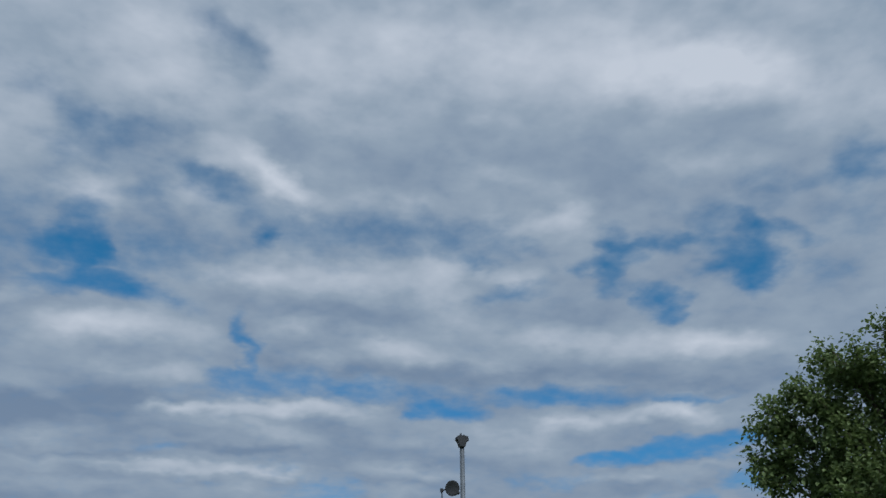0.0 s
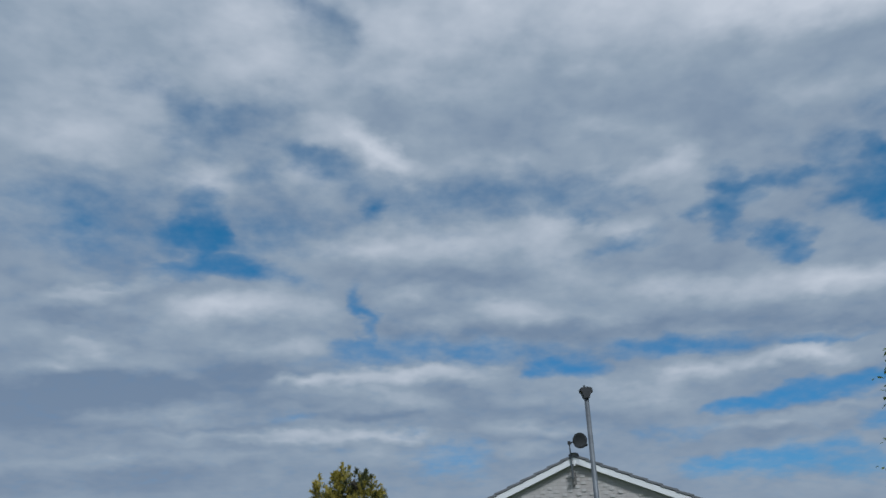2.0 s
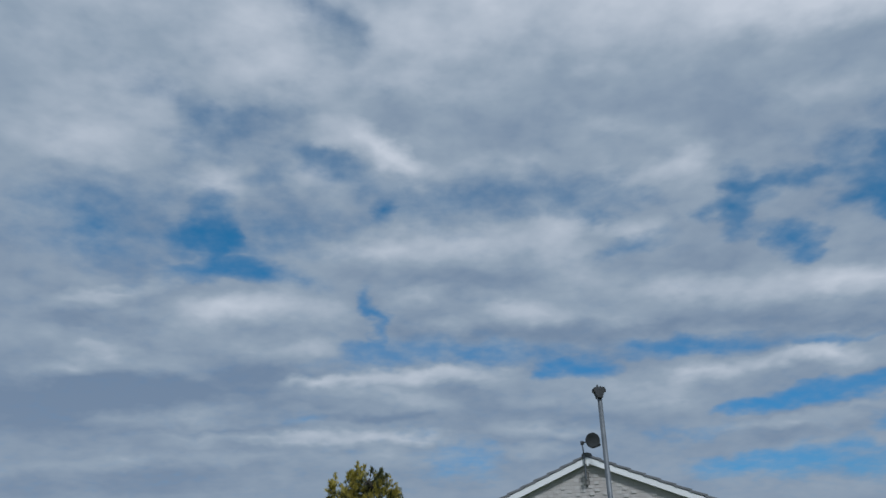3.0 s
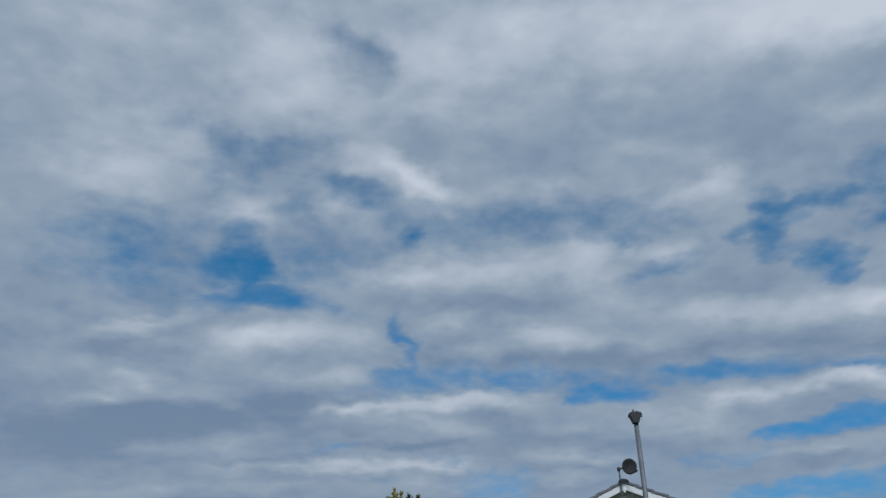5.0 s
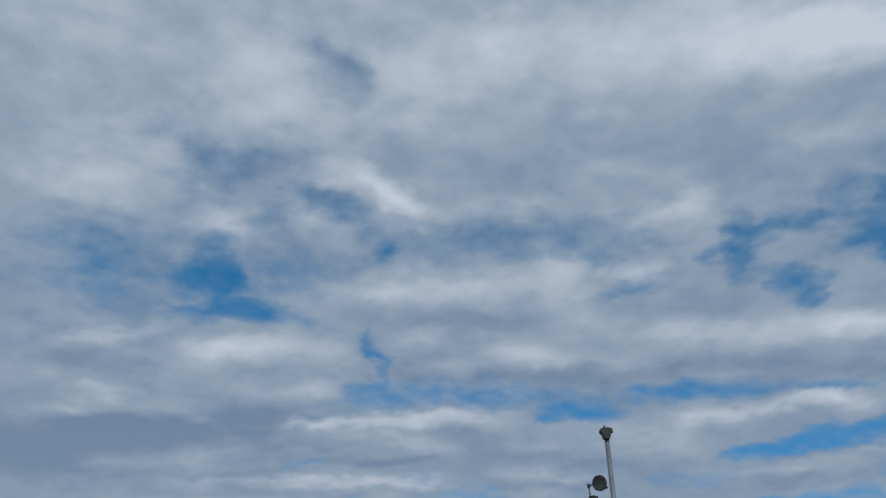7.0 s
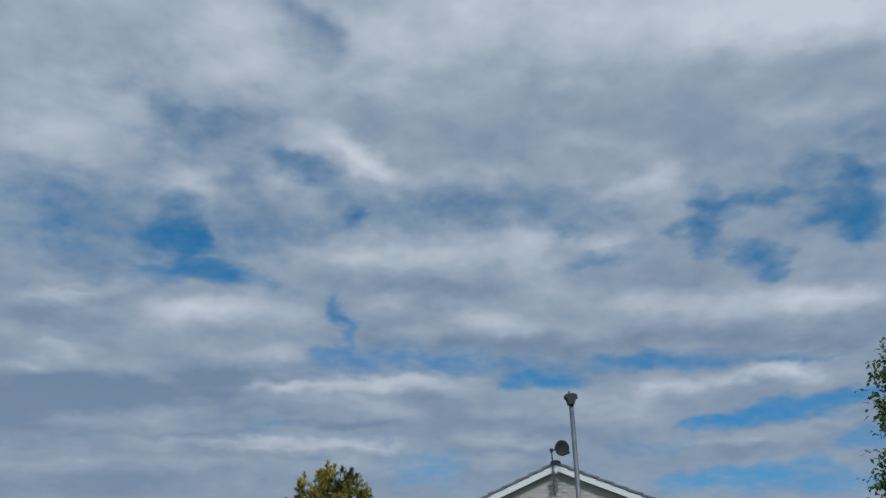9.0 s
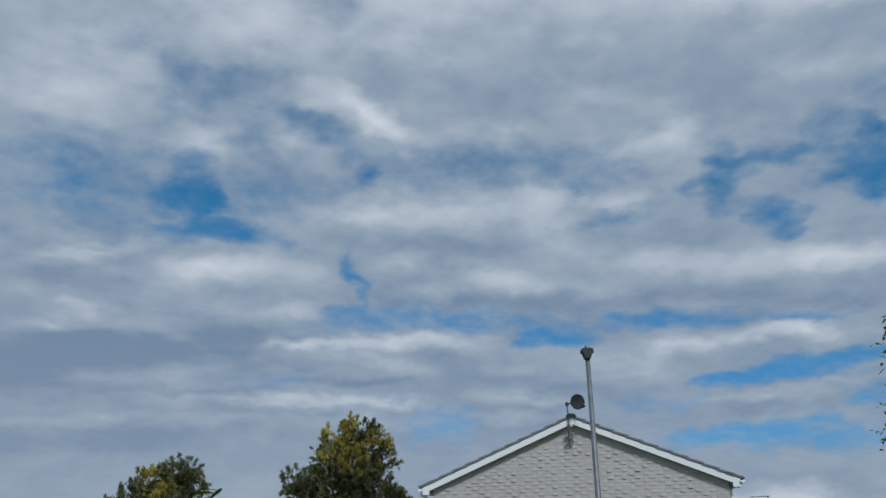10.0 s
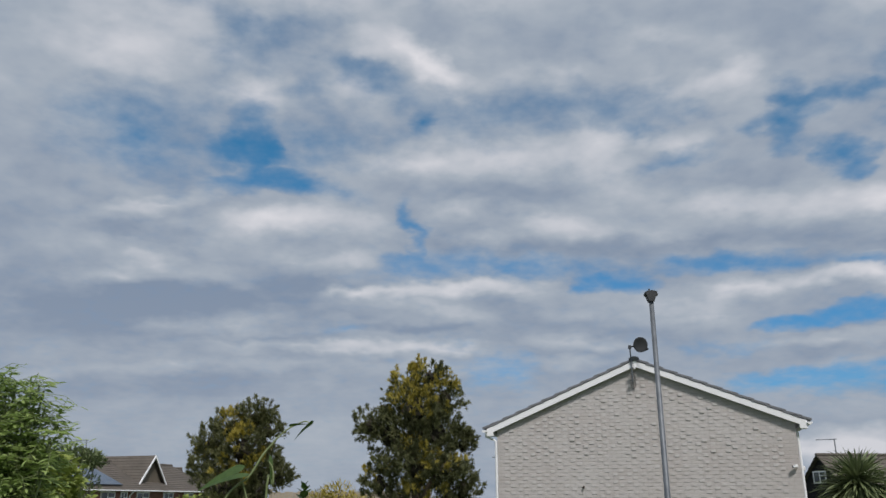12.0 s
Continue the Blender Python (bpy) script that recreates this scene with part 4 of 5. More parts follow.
def conifer(x, y, lumps, label, count, gold):
    """An upright garden conifer: a trunk, boughs, and lumps of flat sprays, some with golden new growth. lumps: dx, dy, z, rx, ry, rz, golden share."""
    z0 = ground_height(x, y)
    ob = thing("conifer", pose(x, y, z0), label, "conifer", "garden conifers")
    top = max(l[2] for l in lumps)
    s = Shape()
    s.tube([(0, 0, -0.1), (0.03, 0, (top - z0) * 0.4), (0.0, 0.02, top - z0)], [0.13, 0.09, 0.02], 10)
    part("trunk", s, M_BARK, ob)
    b = Shape()
    for l in lumps:
        b.tube([(0, 0, max(l[2] - z0 - 0.7, 0.2)), (l[0] * 0.5, l[1] * 0.5, l[2] - z0 - 0.25), (l[0], l[1], l[2] - z0)], [0.045, 0.03, 0.012], 6)
    part("boughs", b, M_BARK, ob)
    lumps = [(l[0] * 0.95, l[1], l[2] - 0.11, l[3] * 0.94, l[4] * 0.94, l[5], l[6]) for l in lumps]
    size = np.array([l[3] * l[4] + l[4] * l[5] + l[3] * l[5] for l in lumps])
    # solid filler core whose near-black brown paints the inner shade, then tufts over it, each a tapering plume of
    # sprays that points outwards and up
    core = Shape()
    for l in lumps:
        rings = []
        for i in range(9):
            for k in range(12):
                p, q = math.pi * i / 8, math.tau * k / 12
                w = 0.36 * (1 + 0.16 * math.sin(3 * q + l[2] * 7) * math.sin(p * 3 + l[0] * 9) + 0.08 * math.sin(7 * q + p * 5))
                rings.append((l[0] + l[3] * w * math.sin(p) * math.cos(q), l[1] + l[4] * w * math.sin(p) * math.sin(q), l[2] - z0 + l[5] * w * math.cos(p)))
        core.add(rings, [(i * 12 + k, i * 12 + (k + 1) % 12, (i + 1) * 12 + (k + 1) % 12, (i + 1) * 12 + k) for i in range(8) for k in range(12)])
    tagged(part("shade_core", core, M_CORE_SHADE, ob), kind="stuff")
    tufts = count // 20
    pick = rng.choice(len(lumps), tufts, p=size / size.sum())
    TL = np.array(lumps)[pick]
    td = unit(rng.normal(size=(tufts, 3)))
    tr = 0.46 + 0.40 * rng.random(tufts)
    tpos = np.c_[TL[:, 0], TL[:, 1], TL[:, 2] - z0] + td * TL[:, 3:6] * tr[:, None]
    taim = unit(td + np.array([0, 0, 1.1]) + rng.normal(size=(tufts, 3)) * 0.3)
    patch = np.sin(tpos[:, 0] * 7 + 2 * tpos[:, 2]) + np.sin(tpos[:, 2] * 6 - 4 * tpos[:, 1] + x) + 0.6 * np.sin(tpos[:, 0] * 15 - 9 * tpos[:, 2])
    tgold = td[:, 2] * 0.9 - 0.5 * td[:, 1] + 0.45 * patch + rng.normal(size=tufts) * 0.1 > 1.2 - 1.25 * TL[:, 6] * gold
    which = rng.integers(0, tufts, count)
    u = rng.random(count) ** 0.8
    plume = rng.uniform(0.08, 0.20, tufts)[which]
    wide = rng.normal(size=(count, 3)) * (0.028 * (1.1 - u))[:, None]
    pos = tpos[which] + taim[which] * (u * plume)[:, None] + wide
    dirs = unit(taim[which] * 1.0 + wide * 12 + rng.normal(size=(count, 3)) * 0.15)
    length = rng.uniform(0.045, 0.08, count)
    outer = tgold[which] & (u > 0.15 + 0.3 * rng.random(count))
    spin = rng.uniform(0, 6.28, count)
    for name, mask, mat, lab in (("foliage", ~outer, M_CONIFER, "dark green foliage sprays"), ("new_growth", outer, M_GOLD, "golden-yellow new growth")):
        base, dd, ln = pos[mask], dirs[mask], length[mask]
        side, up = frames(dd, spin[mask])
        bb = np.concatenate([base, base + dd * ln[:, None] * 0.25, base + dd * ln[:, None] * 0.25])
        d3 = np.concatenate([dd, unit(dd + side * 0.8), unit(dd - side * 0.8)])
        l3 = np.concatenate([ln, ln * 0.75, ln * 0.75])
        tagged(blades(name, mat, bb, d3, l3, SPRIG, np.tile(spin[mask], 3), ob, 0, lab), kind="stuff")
    return ob


# dx, dy, z, rx, ry, rz, golden share
conifer(-0.38, 10.99, [
    (0.20, 0, 5.02, 0.20, 0.25, 0.22, 1.0), (-0.10, 0.05, 4.90, 0.30, 0.30, 0.28, 0.7), (0.42, 0, 4.72, 0.24, 0.3, 0.34, 0.5),
    (-0.02, -0.1, 4.55, 0.46, 0.42, 0.40, 0.5), (-0.62, 0, 4.38, 0.25, 0.28, 0.24, 0.35), (-0.35, 0.1, 4.25, 0.40, 0.4, 0.36, 0.2),
    (0.30, -0.1, 4.25, 0.38, 0.4, 0.40, 0.35), (0.68, 0.1, 4.12, 0.20, 0.25, 0.22, 0.2), (0.05, -0.1, 3.85, 0.55, 0.5, 0.40, 0.4),
    (0.40, -0.3, 3.78, 0.32, 0.3, 0.22, 1.0), (-0.50, 0, 3.62, 0.24, 0.3, 0.32, 0.15), (0.66, 0, 3.55, 0.22, 0.3, 0.32, 0.2),
    (0.08, 0, 3.2, 0.68, 0.6, 0.5, 0.2), (0.08, 0, 2.4, 0.78, 0.7, 0.7, 0.2), (0, 0, 1.5, 0.85, 0.7, 0.7, 0.15)],
    "tall shaggy dark green conifer with golden new growth", 38000, 0.9)
conifer(-2.97, 12.11, [
    (0.18, 0, 4.58, 0.30, 0.3, 0.24, 0.7), (-0.18, 0, 4.45, 0.30, 0.3, 0.26, 0.9), (0.38, 0, 4.40, 0.20, 0.25, 0.24, 0.3), (-0.48, 0, 4.22, 0.26, 0.3, 0.24, 0.3),
    (0.05, -0.1, 4.12, 0.45, 0.4, 0.34, 0.7), (-0.50, 0, 3.88, 0.30, 0.3, 0.30, 0.1), (0.25, 0, 3.78, 0.35, 0.4, 0.34, 0.2), (-0.15, -0.1, 3.6, 0.50, 0.45, 0.40, 0.15),
    (0.60, 0, 3.70, 0.18, 0.2, 0.22, 0.0), (0.45, 0, 3.95, 0.16, 0.2, 0.18, 0.0), (0, 0, 3.1, 0.55, 0.5, 0.45, 0.1), (0, 0, 2.3, 0.6, 0.55, 0.7, 0.1), (0, 0, 1.3, 0.6, 0.55, 0.7, 0.1)],
    "rounded dark green conifer with golden patches", 28000, 0.7)


def shrub(name, x, y, lumps, mat, label, category, count, leaf, outline=LEAF, lift=0.3):
    z0 = ground_height(x, y)
    ob = thing(name, pose(x, y, z0), label, category)
    s = Shape()
    for l in lumps:
        s.tube([(l[0] * 0.1, l[1] * 0.1, -0.05), (l[0] * 0.5, l[1] * 0.5, (l[2] - z0) * 0.6), (l[0], l[1], l[2] - z0)], [0.03, 0.02, 0.008], 6)
    part("stems", s, M_BARK, ob)
    L = np.array(lumps)[rng.integers(0, len(lumps), count)]
    d = unit(rng.normal(size=(count, 3)))
    pos = np.c_[L[:, 0], L[:, 1], L[:, 2] - z0] + d * L[:, 3:6] * (rng.random(count) ** 0.4)[:, None]
    dirs = unit(d + np.array([0, 0, lift]) + rng.normal(size=(count, 3)) * 0.5)
    tagged(blades("leaves", mat, pos, dirs, rng.uniform(0.7, 1.2, count) * leaf, outline, rng.uniform(-0.7, 0.7, count), ob, 0.2), kind="stuff")
    return ob


def leafy_tree(x, y, clumps, label, count, leaf):
    """A broad-leaved tree: tapered trunk, limbs and twigs to each clump, single leaves round the twigs. clumps: dx, dy, z, radius, density."""
    z0 = ground_height(x, y)
    ob = thing("tree", pose(x, y, z0), label, "tree")
    part("trunk", Shape().tube([(0, 0, -0.2), (0.05, 0.02, 1.6), (0.0, 0.05, 4.0), (0.1, 0.0, 6.4), (0.05, 0.05, 8.6)], [0.32, 0.25, 0.20, 0.12, 0.03], 14), M_BARK, ob, "", True)
    limbs, twigs = Shape(), Shape()
    base, dirs, size = [], [], []
    for dx, dy, z, r, dens in clumps:
        end = Vector((dx, dy, z - z0))
        root = Vector((0.03, 0.02, max(1.5, (z - z0) * 0.62)))
        mid = root.lerp(end, 0.5) + Vector((0, 0, 0.18))
        limbs.tube([root, mid, end], [0.06, 0.035, 0.012], 7)
        n = int(10 * dens * (r / 0.6) ** 2) + 4
        for k in range(n):
            d = Vector(unit(rng.normal(size=(1, 3)))[0])
            d.z = d.z * 0.8 + 0.1
            tip = end + d * r * rng.uniform(0.6, 1.1)
            start = mid.lerp(end, rng.uniform(0.4, 1.0))
            bend = start.lerp(tip, 0.5) + Vector((0, 0, 0.05))
            twigs.tube([start, bend, tip], [0.010, 0.007, 0.003], 4, False)
            m = int(count * rng.uniform(0.7, 1.3))
            for j in range(m):
                t = rng.uniform(0.35, 1.05)
                p = start.lerp(bend, t * 2) if t < 0.5 else bend.lerp(tip, t * 2 - 1)
                off = rng.normal(size=3) * 0.10
                base.append((p.x + off[0], p.y + off[1], p.z + off[2]))
                q = rng.normal(size=3) * 0.7 + np.array([d.x, d.y, d.z - 0.3])
                dirs.append(q)
                size.append(leaf * rng.uniform(0.65, 1.2))
    part("limbs", limbs, M_BARK, ob)
    tagged(part("twigs", twigs, M_BARK, ob), kind="stuff")
    n = len(base)
    tagged(blades("crown", M_MAPLE, np.array(base), unit(np.array(dirs)), np.array(size), LEAF, rng.uniform(-0.8, 0.8, n), ob, 0.15, "dense green leaves"), kind="stuff")
    return ob


TX, TY = 11.16, 11.40
clumps = [
    (-2.1, 1.63, 5.4, 0.60, 1.6), (-2.03, 1.56, 6.25, 0.52, 1.5), (-1.78, 1.35, 7.1, 0.55, 1.4), (-1.49, 1.06, 6.25, 0.71, 1.4), (-1.35, 0.99, 7.67, 0.57, 1.0),
    (-1.06, 0.78, 6.96, 0.71, 1.3), (-0.78, 0.5, 8.02, 0.64, 1.3), (-0.28, 0.28, 7.45, 0.85, 1.6), (-0.71, 0.43, 6.03, 0.99, 1.6), (0.14, -0.14, 8.31, 0.78, 1.5),
    (0.35, -0.5, 9.02, 0.64, 1.2), (0.28, -0.28, 6.74, 0.99, 1.5), (1.14, -0.85, 7.45, 1.14, 1.2), (0.99, -0.71, 8.87, 0.85, 1.2), (1.99, -1.28, 6.6, 1.14, 1.0),
    (-1.7, 1.28, 4.61, 0.85, 1.2), (-0.85, 0.57, 4.9, 0.99, 1.4), (0.43, -0.14, 5.32, 1.14, 1.3), (1.56, -0.99, 5.18, 1.14, 1.0), (-1.28, -0.71, 5.47, 0.99, 1.0),
    (0.28, 1.85, 6.03, 1.14, 1.0), (-0.43, -1.7, 6.6, 0.99, 0.9), (1.28, 1.28, 7.74, 0.99, 0.9),
]
rng = np.random.default_rng(7)
leafy_tree(TX, TY, clumps, "leafy broad-crowned garden tree with dense dark green leaves", 115, 0.088)


def elder(x, y, heads, label):
    """A shrub of feathered leaves: each leaf a stalk with paired leaflets. heads: dx, dy, z, radius, leaves."""
    z0 = ground_height(x, y)
    ob = thing("elder_bush", pose(x, y, z0), label, "shrub")
    stems, stalks = Shape(), Shape()
    base, dirs, size, spin = [], [], [], []
    for dx, dy, z, r, n in heads:
        n = int(n * 1.5)
        head = Vector((dx, dy, z - z0))
        stems.tube([(dx * 0.2, dy * 0.2, -0.05), (dx * 0.5, dy * 0.5, head.z * 0.55), head], [0.022, 0.014, 0.005], 7)
        for k in range(n):
            d = Vector(unit(rng.normal(size=(1, 3)))[0])
            d.z = d.z * 0.45 + 0.15
            d.normalize()
            start = head + Vector(rng.normal(size=3)) * r * 0.38
            ln = rng.uniform(0.13, 0.20)
            side = d.cross(Vector((0, 0, 1))).normalized()
            end = start + d * ln + Vector((0, 0, -0.04))
            stalks.tube([start, start + d * ln * 0.55 + Vector((0, 0, 0.004)), end], [0.0022, 0.0018, 0.0012], 4, False)
            for t, pair in ((0.22, True), (0.41, True), (0.60, True), (0.79, True), (1.0, False)):
                p = start.lerp(end, t)
                for sd in ((-1, 1) if pair else (0,)):
                    q = (d * (0.6 if sd else 1.0) + side * sd + Vector((0, 0, -0.05)) + Vector(rng.normal(size=3)) * 0.12).normalized()
                    base.append(tuple(p))
                    dirs.append(tuple(q))
                    size.append(rng.uniform(0.050, 0.068) * (1.15 - 0.35 * t))
                    spin.append(rng.normal() * 0.35)
    part("stems", stems, M_STEM, ob)
    tagged(part("foliage_stalk", stalks, M_STEM, ob), kind="stuff")
    tagged(blades("leaves", M_ELDER, np.array(base), np.array(dirs), np.array(size), LEAFLET, np.array(spin), ob, 0.14, "feathered bright green leaves"), kind="stuff")
    return ob


elder(-2.47, 4.45, [(0.02, 0, 3.97, 0.05, 4), (0.10, 0, 3.92, 0.06, 5), (-0.06, 0.03, 3.93, 0.07, 5), (0.22, 0.02, 3.92, 0.05, 5), (0.26, 0, 3.89, 0.05, 4), (0.05, 0, 3.86, 0.09, 8), (0.17, 0.03, 3.82, 0.09, 8),
                    (0.28, 0, 3.79, 0.06, 5), (0.30, 0.02, 3.70, 0.06, 6), (0.33, 0, 3.63, 0.06, 6), (0.34, 0, 3.55, 0.07, 7), (-0.08, 0, 3.86, 0.10, 5), (0.06, 0, 3.76, 0.14, 9), (-0.10, 0.05, 3.80, 0.14, 7), (0.18, 0, 3.72, 0.12, 12), (-0.25, 0, 3.76, 0.22, 16), (0.02, -0.05, 3.68, 0.20, 36), (0.20, 0, 3.72, 0.16, 12),
                    (0.12, 0.05, 3.56, 0.22, 55), (-0.15, -0.05, 3.60, 0.24, 60), (0.16, 0, 3.50, 0.20, 60), (0.05, 0, 3.42, 0.28, 90), (-0.3, 0, 3.5, 0.3, 80), (0.12, 0.1, 3.32, 0.25, 90),
                    (-0.1, 0, 3.25, 0.3, 90), (0.22, 0.05, 3.3, 0.18, 30), (0.1, 0, 3.0, 0.35, 40), (-0.3, 0, 3.05, 0.35, 36)],
      "bright green feathery elder shrub, close by")
shrub("bush", -3.85, 8.2, [(-0.25, 0, 3.62, 0.26, 0.3, 0.22), (0.05, 0, 3.52, 0.22, 0.3, 0.22), (0.0, 0, 3.25, 0.40, 0.35, 0.30), (-0.3, 0, 3.2, 0.4, 0.3, 0.4), (0.1, 0, 2.7, 0.45, 0.4, 0.5), (-0.3, 0, 2.4, 0.5, 0.4, 0.6)],
      M_LIME, "yellow-green leafy garden bush", "bush", 3200, 0.085)
shrub("bush", -7.75, 17.6, [(-0.25, 0, 4.28, 0.3, 0.3, 0.2), (0.1, 0, 4.2, 0.3, 0.3, 0.2), (0.32, 0, 4.14, 0.2, 0.3, 0.15), (0, 0, 3.6, 0.5, 0.5, 0.4), (0, 0, 2.8, 0.7, 0.6, 0.7), (0, 0, 1.6, 0.7, 0.6, 0.9)],
      M_SWORD, "dull green spiky garden bush", "bush", 2400, 0.12, LEAFLET, 0.8)
shrub("bush", -1.75, 13.9, [(0.0, 0, 3.42, 0.30, 0.3, 0.20), (-0.3, 0, 3.3, 0.25, 0.3, 0.18), (0.3, 0, 3.25, 0.3, 0.3, 0.2), (0, 0, 2.8, 0.55, 0.4, 0.4), (0, 0, 1.9, 0.6, 0.4, 0.7), (0, 0, 0.9, 0.6, 0.4, 0.6)],
      M_GOLD, "low golden conifer bush", "bush", 3000, 0.09, SPRIG, 0.8)
shrub("bush", -3.7, 13.4, [(0.0, 0, 3.25, 0.4, 0.3, 0.18), (0.5, 0, 3.22, 0.3, 0.3, 0.18), (-0.4, 0, 3.2, 0.3, 0.3, 0.18), (0, 0, 2.8, 0.7, 0.4, 0.5), (0, 0, 1.9, 0.7, 0.4, 0.7), (0, 0, 0.9, 0.7, 0.4, 0.6)],
      M_LIME, "low yellow-green bush beneath the conifer", "bush", 2500, 0.09)

# sword-leaved cabbage palm
PX, PY = 9.80, 19.70
palm = thing("cabbage_palm", pose(PX, PY, 0), "cabbage palm with a dense head of sword-shaped leaves", "palm")
part("trunk", Shape().tube([(0, 0, -0.1), (0.04, 0, 1.4), (0.0, 0.02, 2.7), (0, 0, 3.6)], [0.16, 0.12, 0.11, 0.10], 12), M_BARK, palm, "", True)
n = 560
el = np.arcsin(rng.uniform(-0.55, 1.0, n))
az = rng.uniform(0, math.tau, n)
d = np.c_[np.cos(el) * np.cos(az), np.cos(el) * np.sin(az), np.sin(el)]
start = np.array([[0, 0, 3.72]]) + d * 0.08 + np.c_[np.zeros(n), np.zeros(n), rng.uniform(-0.25, 0.1, n)]
tagged(blades("leaves", M_SWORD, start, d, rng.uniform(0.75, 1.08, n), SWORD, rng.uniform(-0.5, 0.5, n), palm, 0.25, "long narrow green leaves"), kind="stuff")

# bindweed climbing in front of the conifer
bind = thing("bindweed", pose(-1.0, 3.875, ground_height(-1.0, 3.875)), "green bindweed stem with an arrow-shaped leaf", "climbing plant")
B = Vector((-1.0, 3.875, ground_height(-1.0, 3.875)))


def curve(points, radii, steps=6):
    """A smooth tube through points."""
    pts = [Vector(p) - B for p in points]
    out, rad = [], []
    for i in range(len(pts) - 1):
        p0, p1, p2, p3 = pts[max(i - 1, 0)], pts[i], pts[i + 1], pts[min(i + 2, len(pts) - 1)]
        for k in range(steps):
            t = k / steps
            out.append(0.5 * (2 * p1 + (p2 - p0) * t + (2 * p0 - 5 * p1 + 4 * p2 - p3) * t * t + (3 * p1 - p0 - 3 * p2 + p3) * t ** 3))
            rad.append(radii[i] + (radii[i + 1] - radii[i]) * t)
    return Shape().tube(out + [pts[-1]], rad + [radii[-1]], 8)


part("stem", curve([(-1.125, 3.900, 1.680), (-1.250, 3.950, 1.680), (-1.100, 3.900, 3.050), (-1.013, 3.875, 3.313), (-0.912, 3.887, 3.413), (-0.855, 3.900, 3.512), (-0.775, 3.925, 3.612), (-0.707, 3.945, 3.658), (-0.665, 3.950, 3.670), (-0.643, 3.950, 3.650)],
                   [0.0075, 0.0075, 0.0065, 0.0057, 0.0055, 0.0050, 0.0037, 0.0032, 0.0028, 0.0020]), M_STEM, bind, "", True)
part("stem", curve([(-0.750, 4.000, 1.680), (-0.825, 4.000, 1.680), (-0.838, 3.938, 3.275), (-0.807, 3.925, 3.375), (-0.812, 3.925, 3.450), (-0.838, 3.925, 3.488)], [0.0075, 0.0075, 0.0055, 0.0050, 0.0040, 0.0030]), M_STEM, bind, "", True)
part("leaf_stalk", curve([(-0.912, 3.887, 3.300), (-0.930, 3.880, 3.363), (-0.945, 3.875, 3.418)], [0.0040, 0.0035, 0.0030]), M_STEM, bind, "", True)


def arrow_leaf(root, tip, width, lift, cup):
    """An arrow-shaped leaf with two back lobes and a folded rib."""
    root, tip = Vector(root) - B, Vector(tip) - B
    ax = tip - root
    side = ax.cross(Vector(lift)).normalized()
    nor = side.cross(ax).normalized()
    ln = ax.length
    prof = [(-0.20, 0.26, 0.32), (-0.10, 0.10, 0.44), (0.0, 0.02, 0.44), (0.18, 0.0, 0.36), (0.4, 0.0, 0.27), (0.65, 0.0, 0.16), (0.85, 0.0, 0.07), (1.0, 0.0, 0.004)]
    s = Shape()
    vs = []
    for t, a, b in prof:
        bend = nor * (-0.18 * t * t * ln)
        for sd in (-1, 1):
            for w in (a, b):
                vs.append(root + ax * t + side * sd * w * width + nor * (cup * w * width) + bend)
    fs = []
    for i in range(len(prof) - 1):
        for o in (0, 2):
            fs.append((i * 4 + o, i * 4 + o + 1, i * 4 + o + 5, i * 4 + o + 4))
    return s.add(vs, fs)


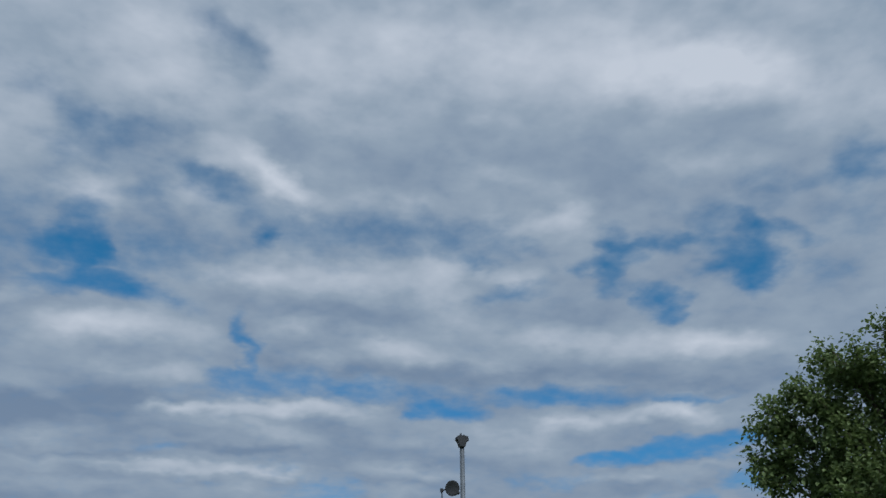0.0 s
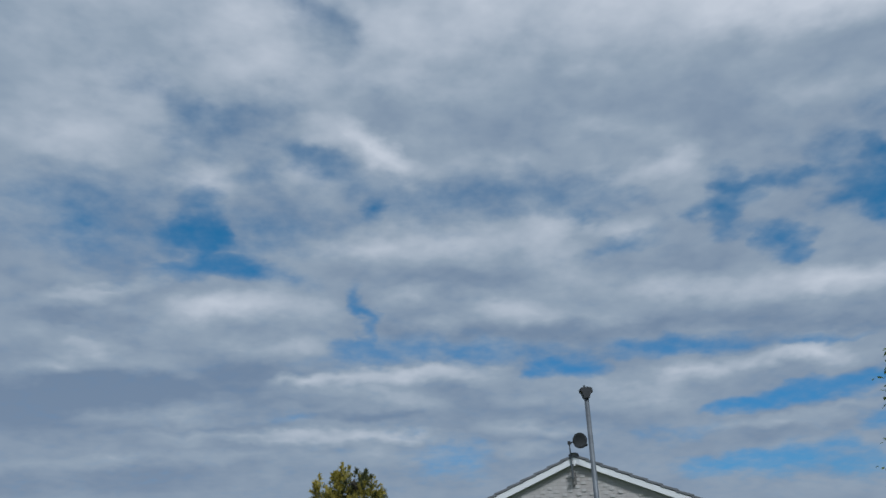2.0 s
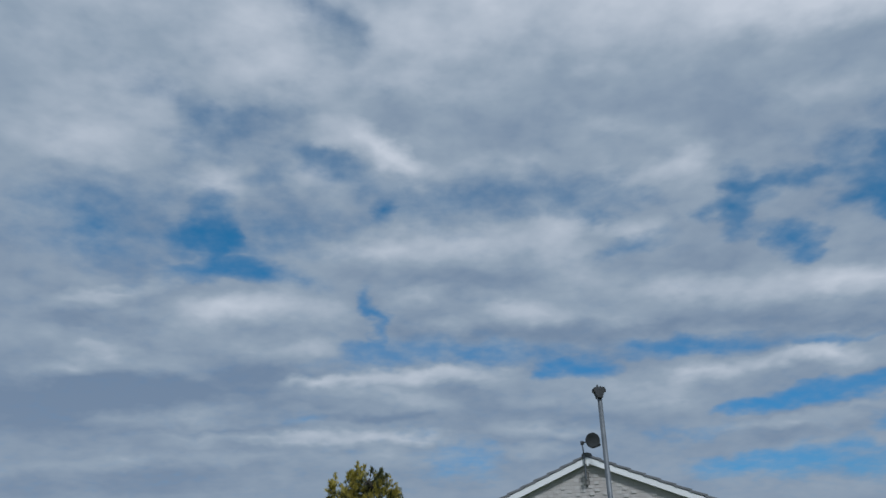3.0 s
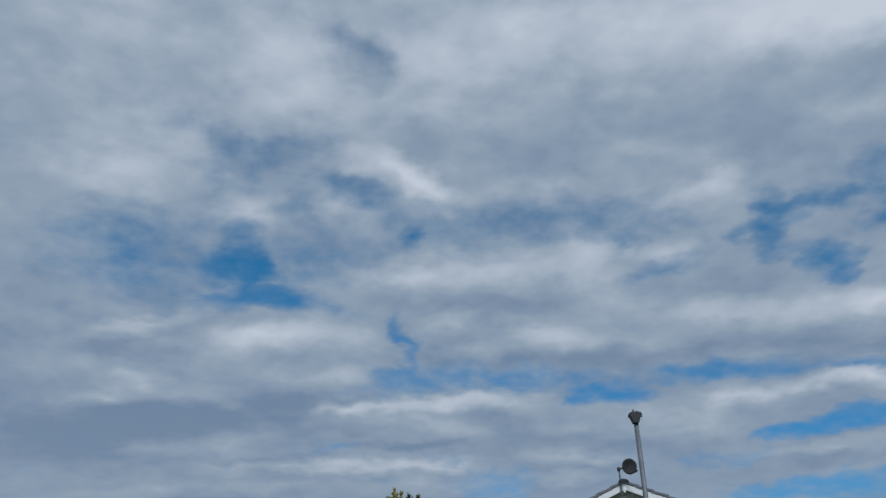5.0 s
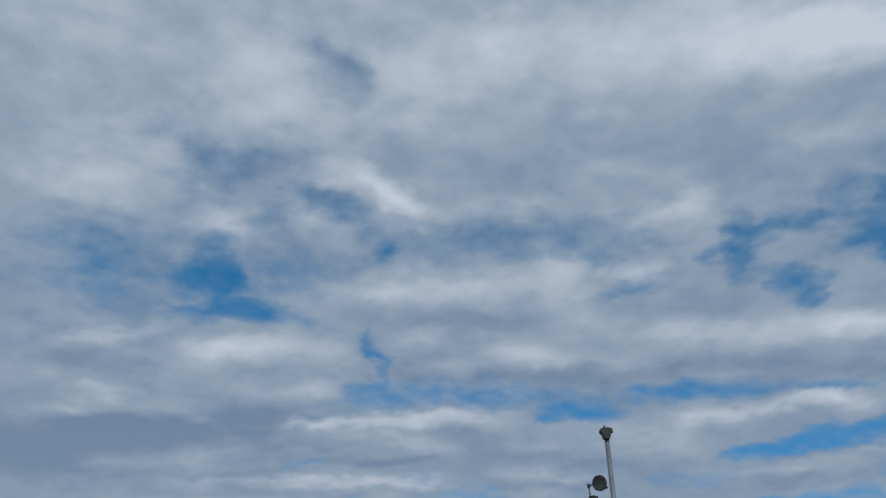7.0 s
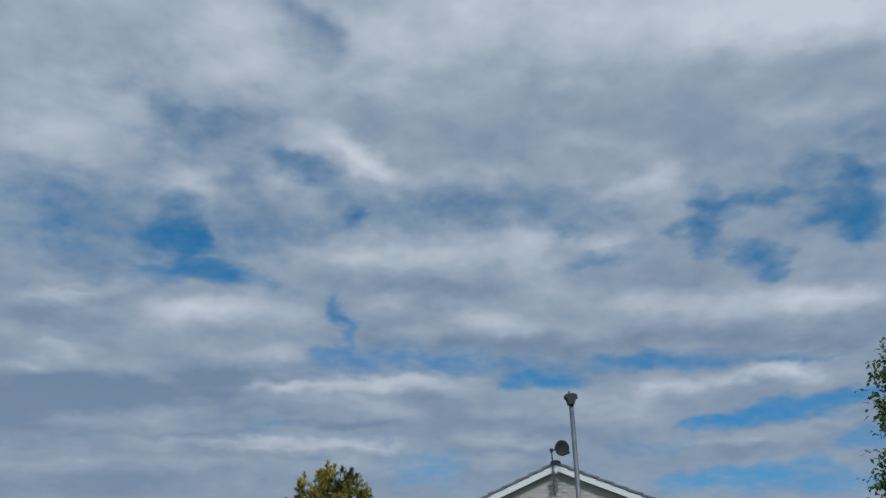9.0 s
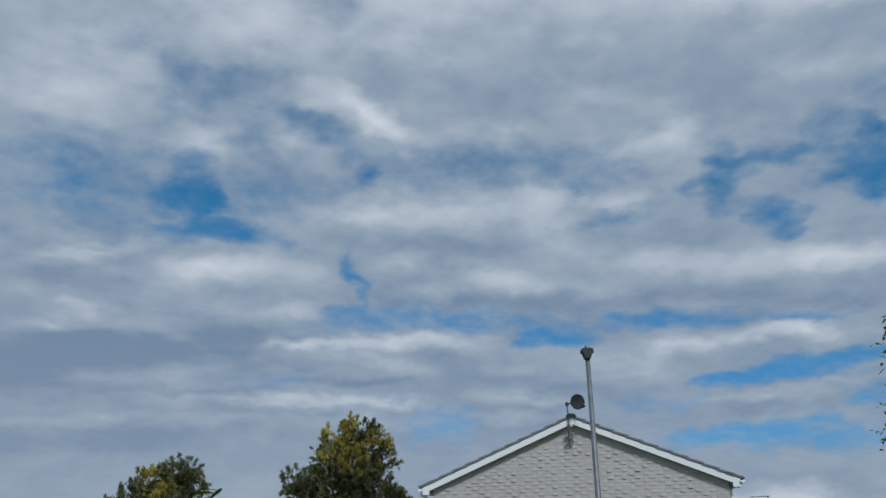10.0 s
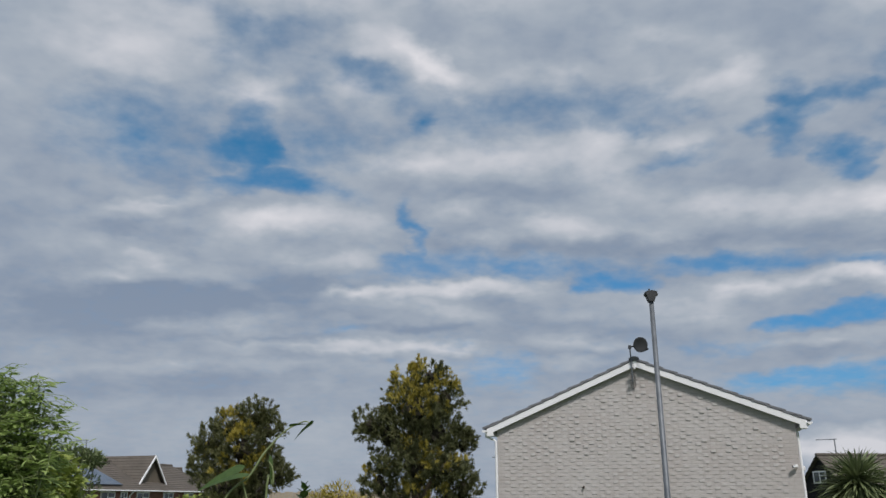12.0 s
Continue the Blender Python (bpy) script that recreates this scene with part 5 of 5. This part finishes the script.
part("leaf", arrow_leaf((-0.958, 3.875, 3.428), (-1.130, 3.800, 3.373), 0.130, (0.12, -0.62, 1), 0.15), M_BIND, bind, "arrow-shaped green leaf", True)
part("leaf", arrow_leaf((-0.730, 3.938, 3.645), (-0.655, 3.938, 3.668), 0.030, (0, 0.2, 1), 0.8), M_BIND, bind, "", True)
part("leaf", arrow_leaf((-0.643, 3.950, 3.652), (-0.730, 3.925, 3.590), 0.040, (0.3, 0.2, 1), 0.8), M_BIND, bind, "", True)
part("leaf", arrow_leaf((-0.833, 3.925, 3.485), (-0.795, 3.912, 3.363), 0.045, (1, -0.3, 0.2), 0.6), M_BIND, bind, "", True)
sprout = thing("seedling_shoot", pose(-0.99, 5.92, ground_height(-0.99, 5.92)), "dark green leafy shoot of a tall weed", "weed")
h0 = ground_height(-0.99, 5.92)
part("stem", Shape().tube([(0, 0, -0.02), (0.03, 0, 1.0), (0, 0, 3.35 - h0), (0.0, 0, 3.40 - h0)], [0.008, 0.006, 0.004, 0.002], 6), M_STEM, sprout)
k = 9
a_ = np.arange(k) * 2.4
dd = unit(np.c_[np.cos(a_), np.sin(a_) * 0.6, 0.5 + 0.12 * np.arange(k)])
tagged(blades("leaves", M_BIND, np.c_[np.zeros(k), np.zeros(k), 3.29 - h0 + 0.014 * np.arange(k)], dd, np.linspace(0.10, 0.06, k), LEAF, np.zeros(k), sprout, 0.1), kind="stuff")

# ---- projecting bricks of the gable: every other header ----
brick_mesh = Shape().box(-0.052, 0.052, -0.069, -0.05, 0.0, 0.064).mesh("brick", M_BUFF_LOOSE)
lower = Shape()
made = 0
STEP, COURSE = 0.158, 0.080
for c in range(int(TOP / COURSE), 2, -1):
    z = c * COURSE + 0.0025
    for k in range(-21, 22):
        if (k + c) % 2:
            continue
        x = k * STEP + (0.0 if c % 2 else 0.02)
        if abs(x) > WALL - 0.18 or z + 0.06 > verge(x) - 0.26:
            continue
        if rng.random() < 0.04:
            continue
        if z > 4.0 and made < 300:
            o = part("brick", brick_mesh, M_BUFF_LOOSE, gable)
            o.location = (x + rng.normal() * 0.006, rng.normal() * 0.004, z)
            made += 1
        else:
            lower.box(x - 0.052, x + 0.052, -0.069, -0.05, z, z + 0.064)
tagged(part("lower_bricks", lower, M_BUFF_LOOSE, gable), kind="stuff")
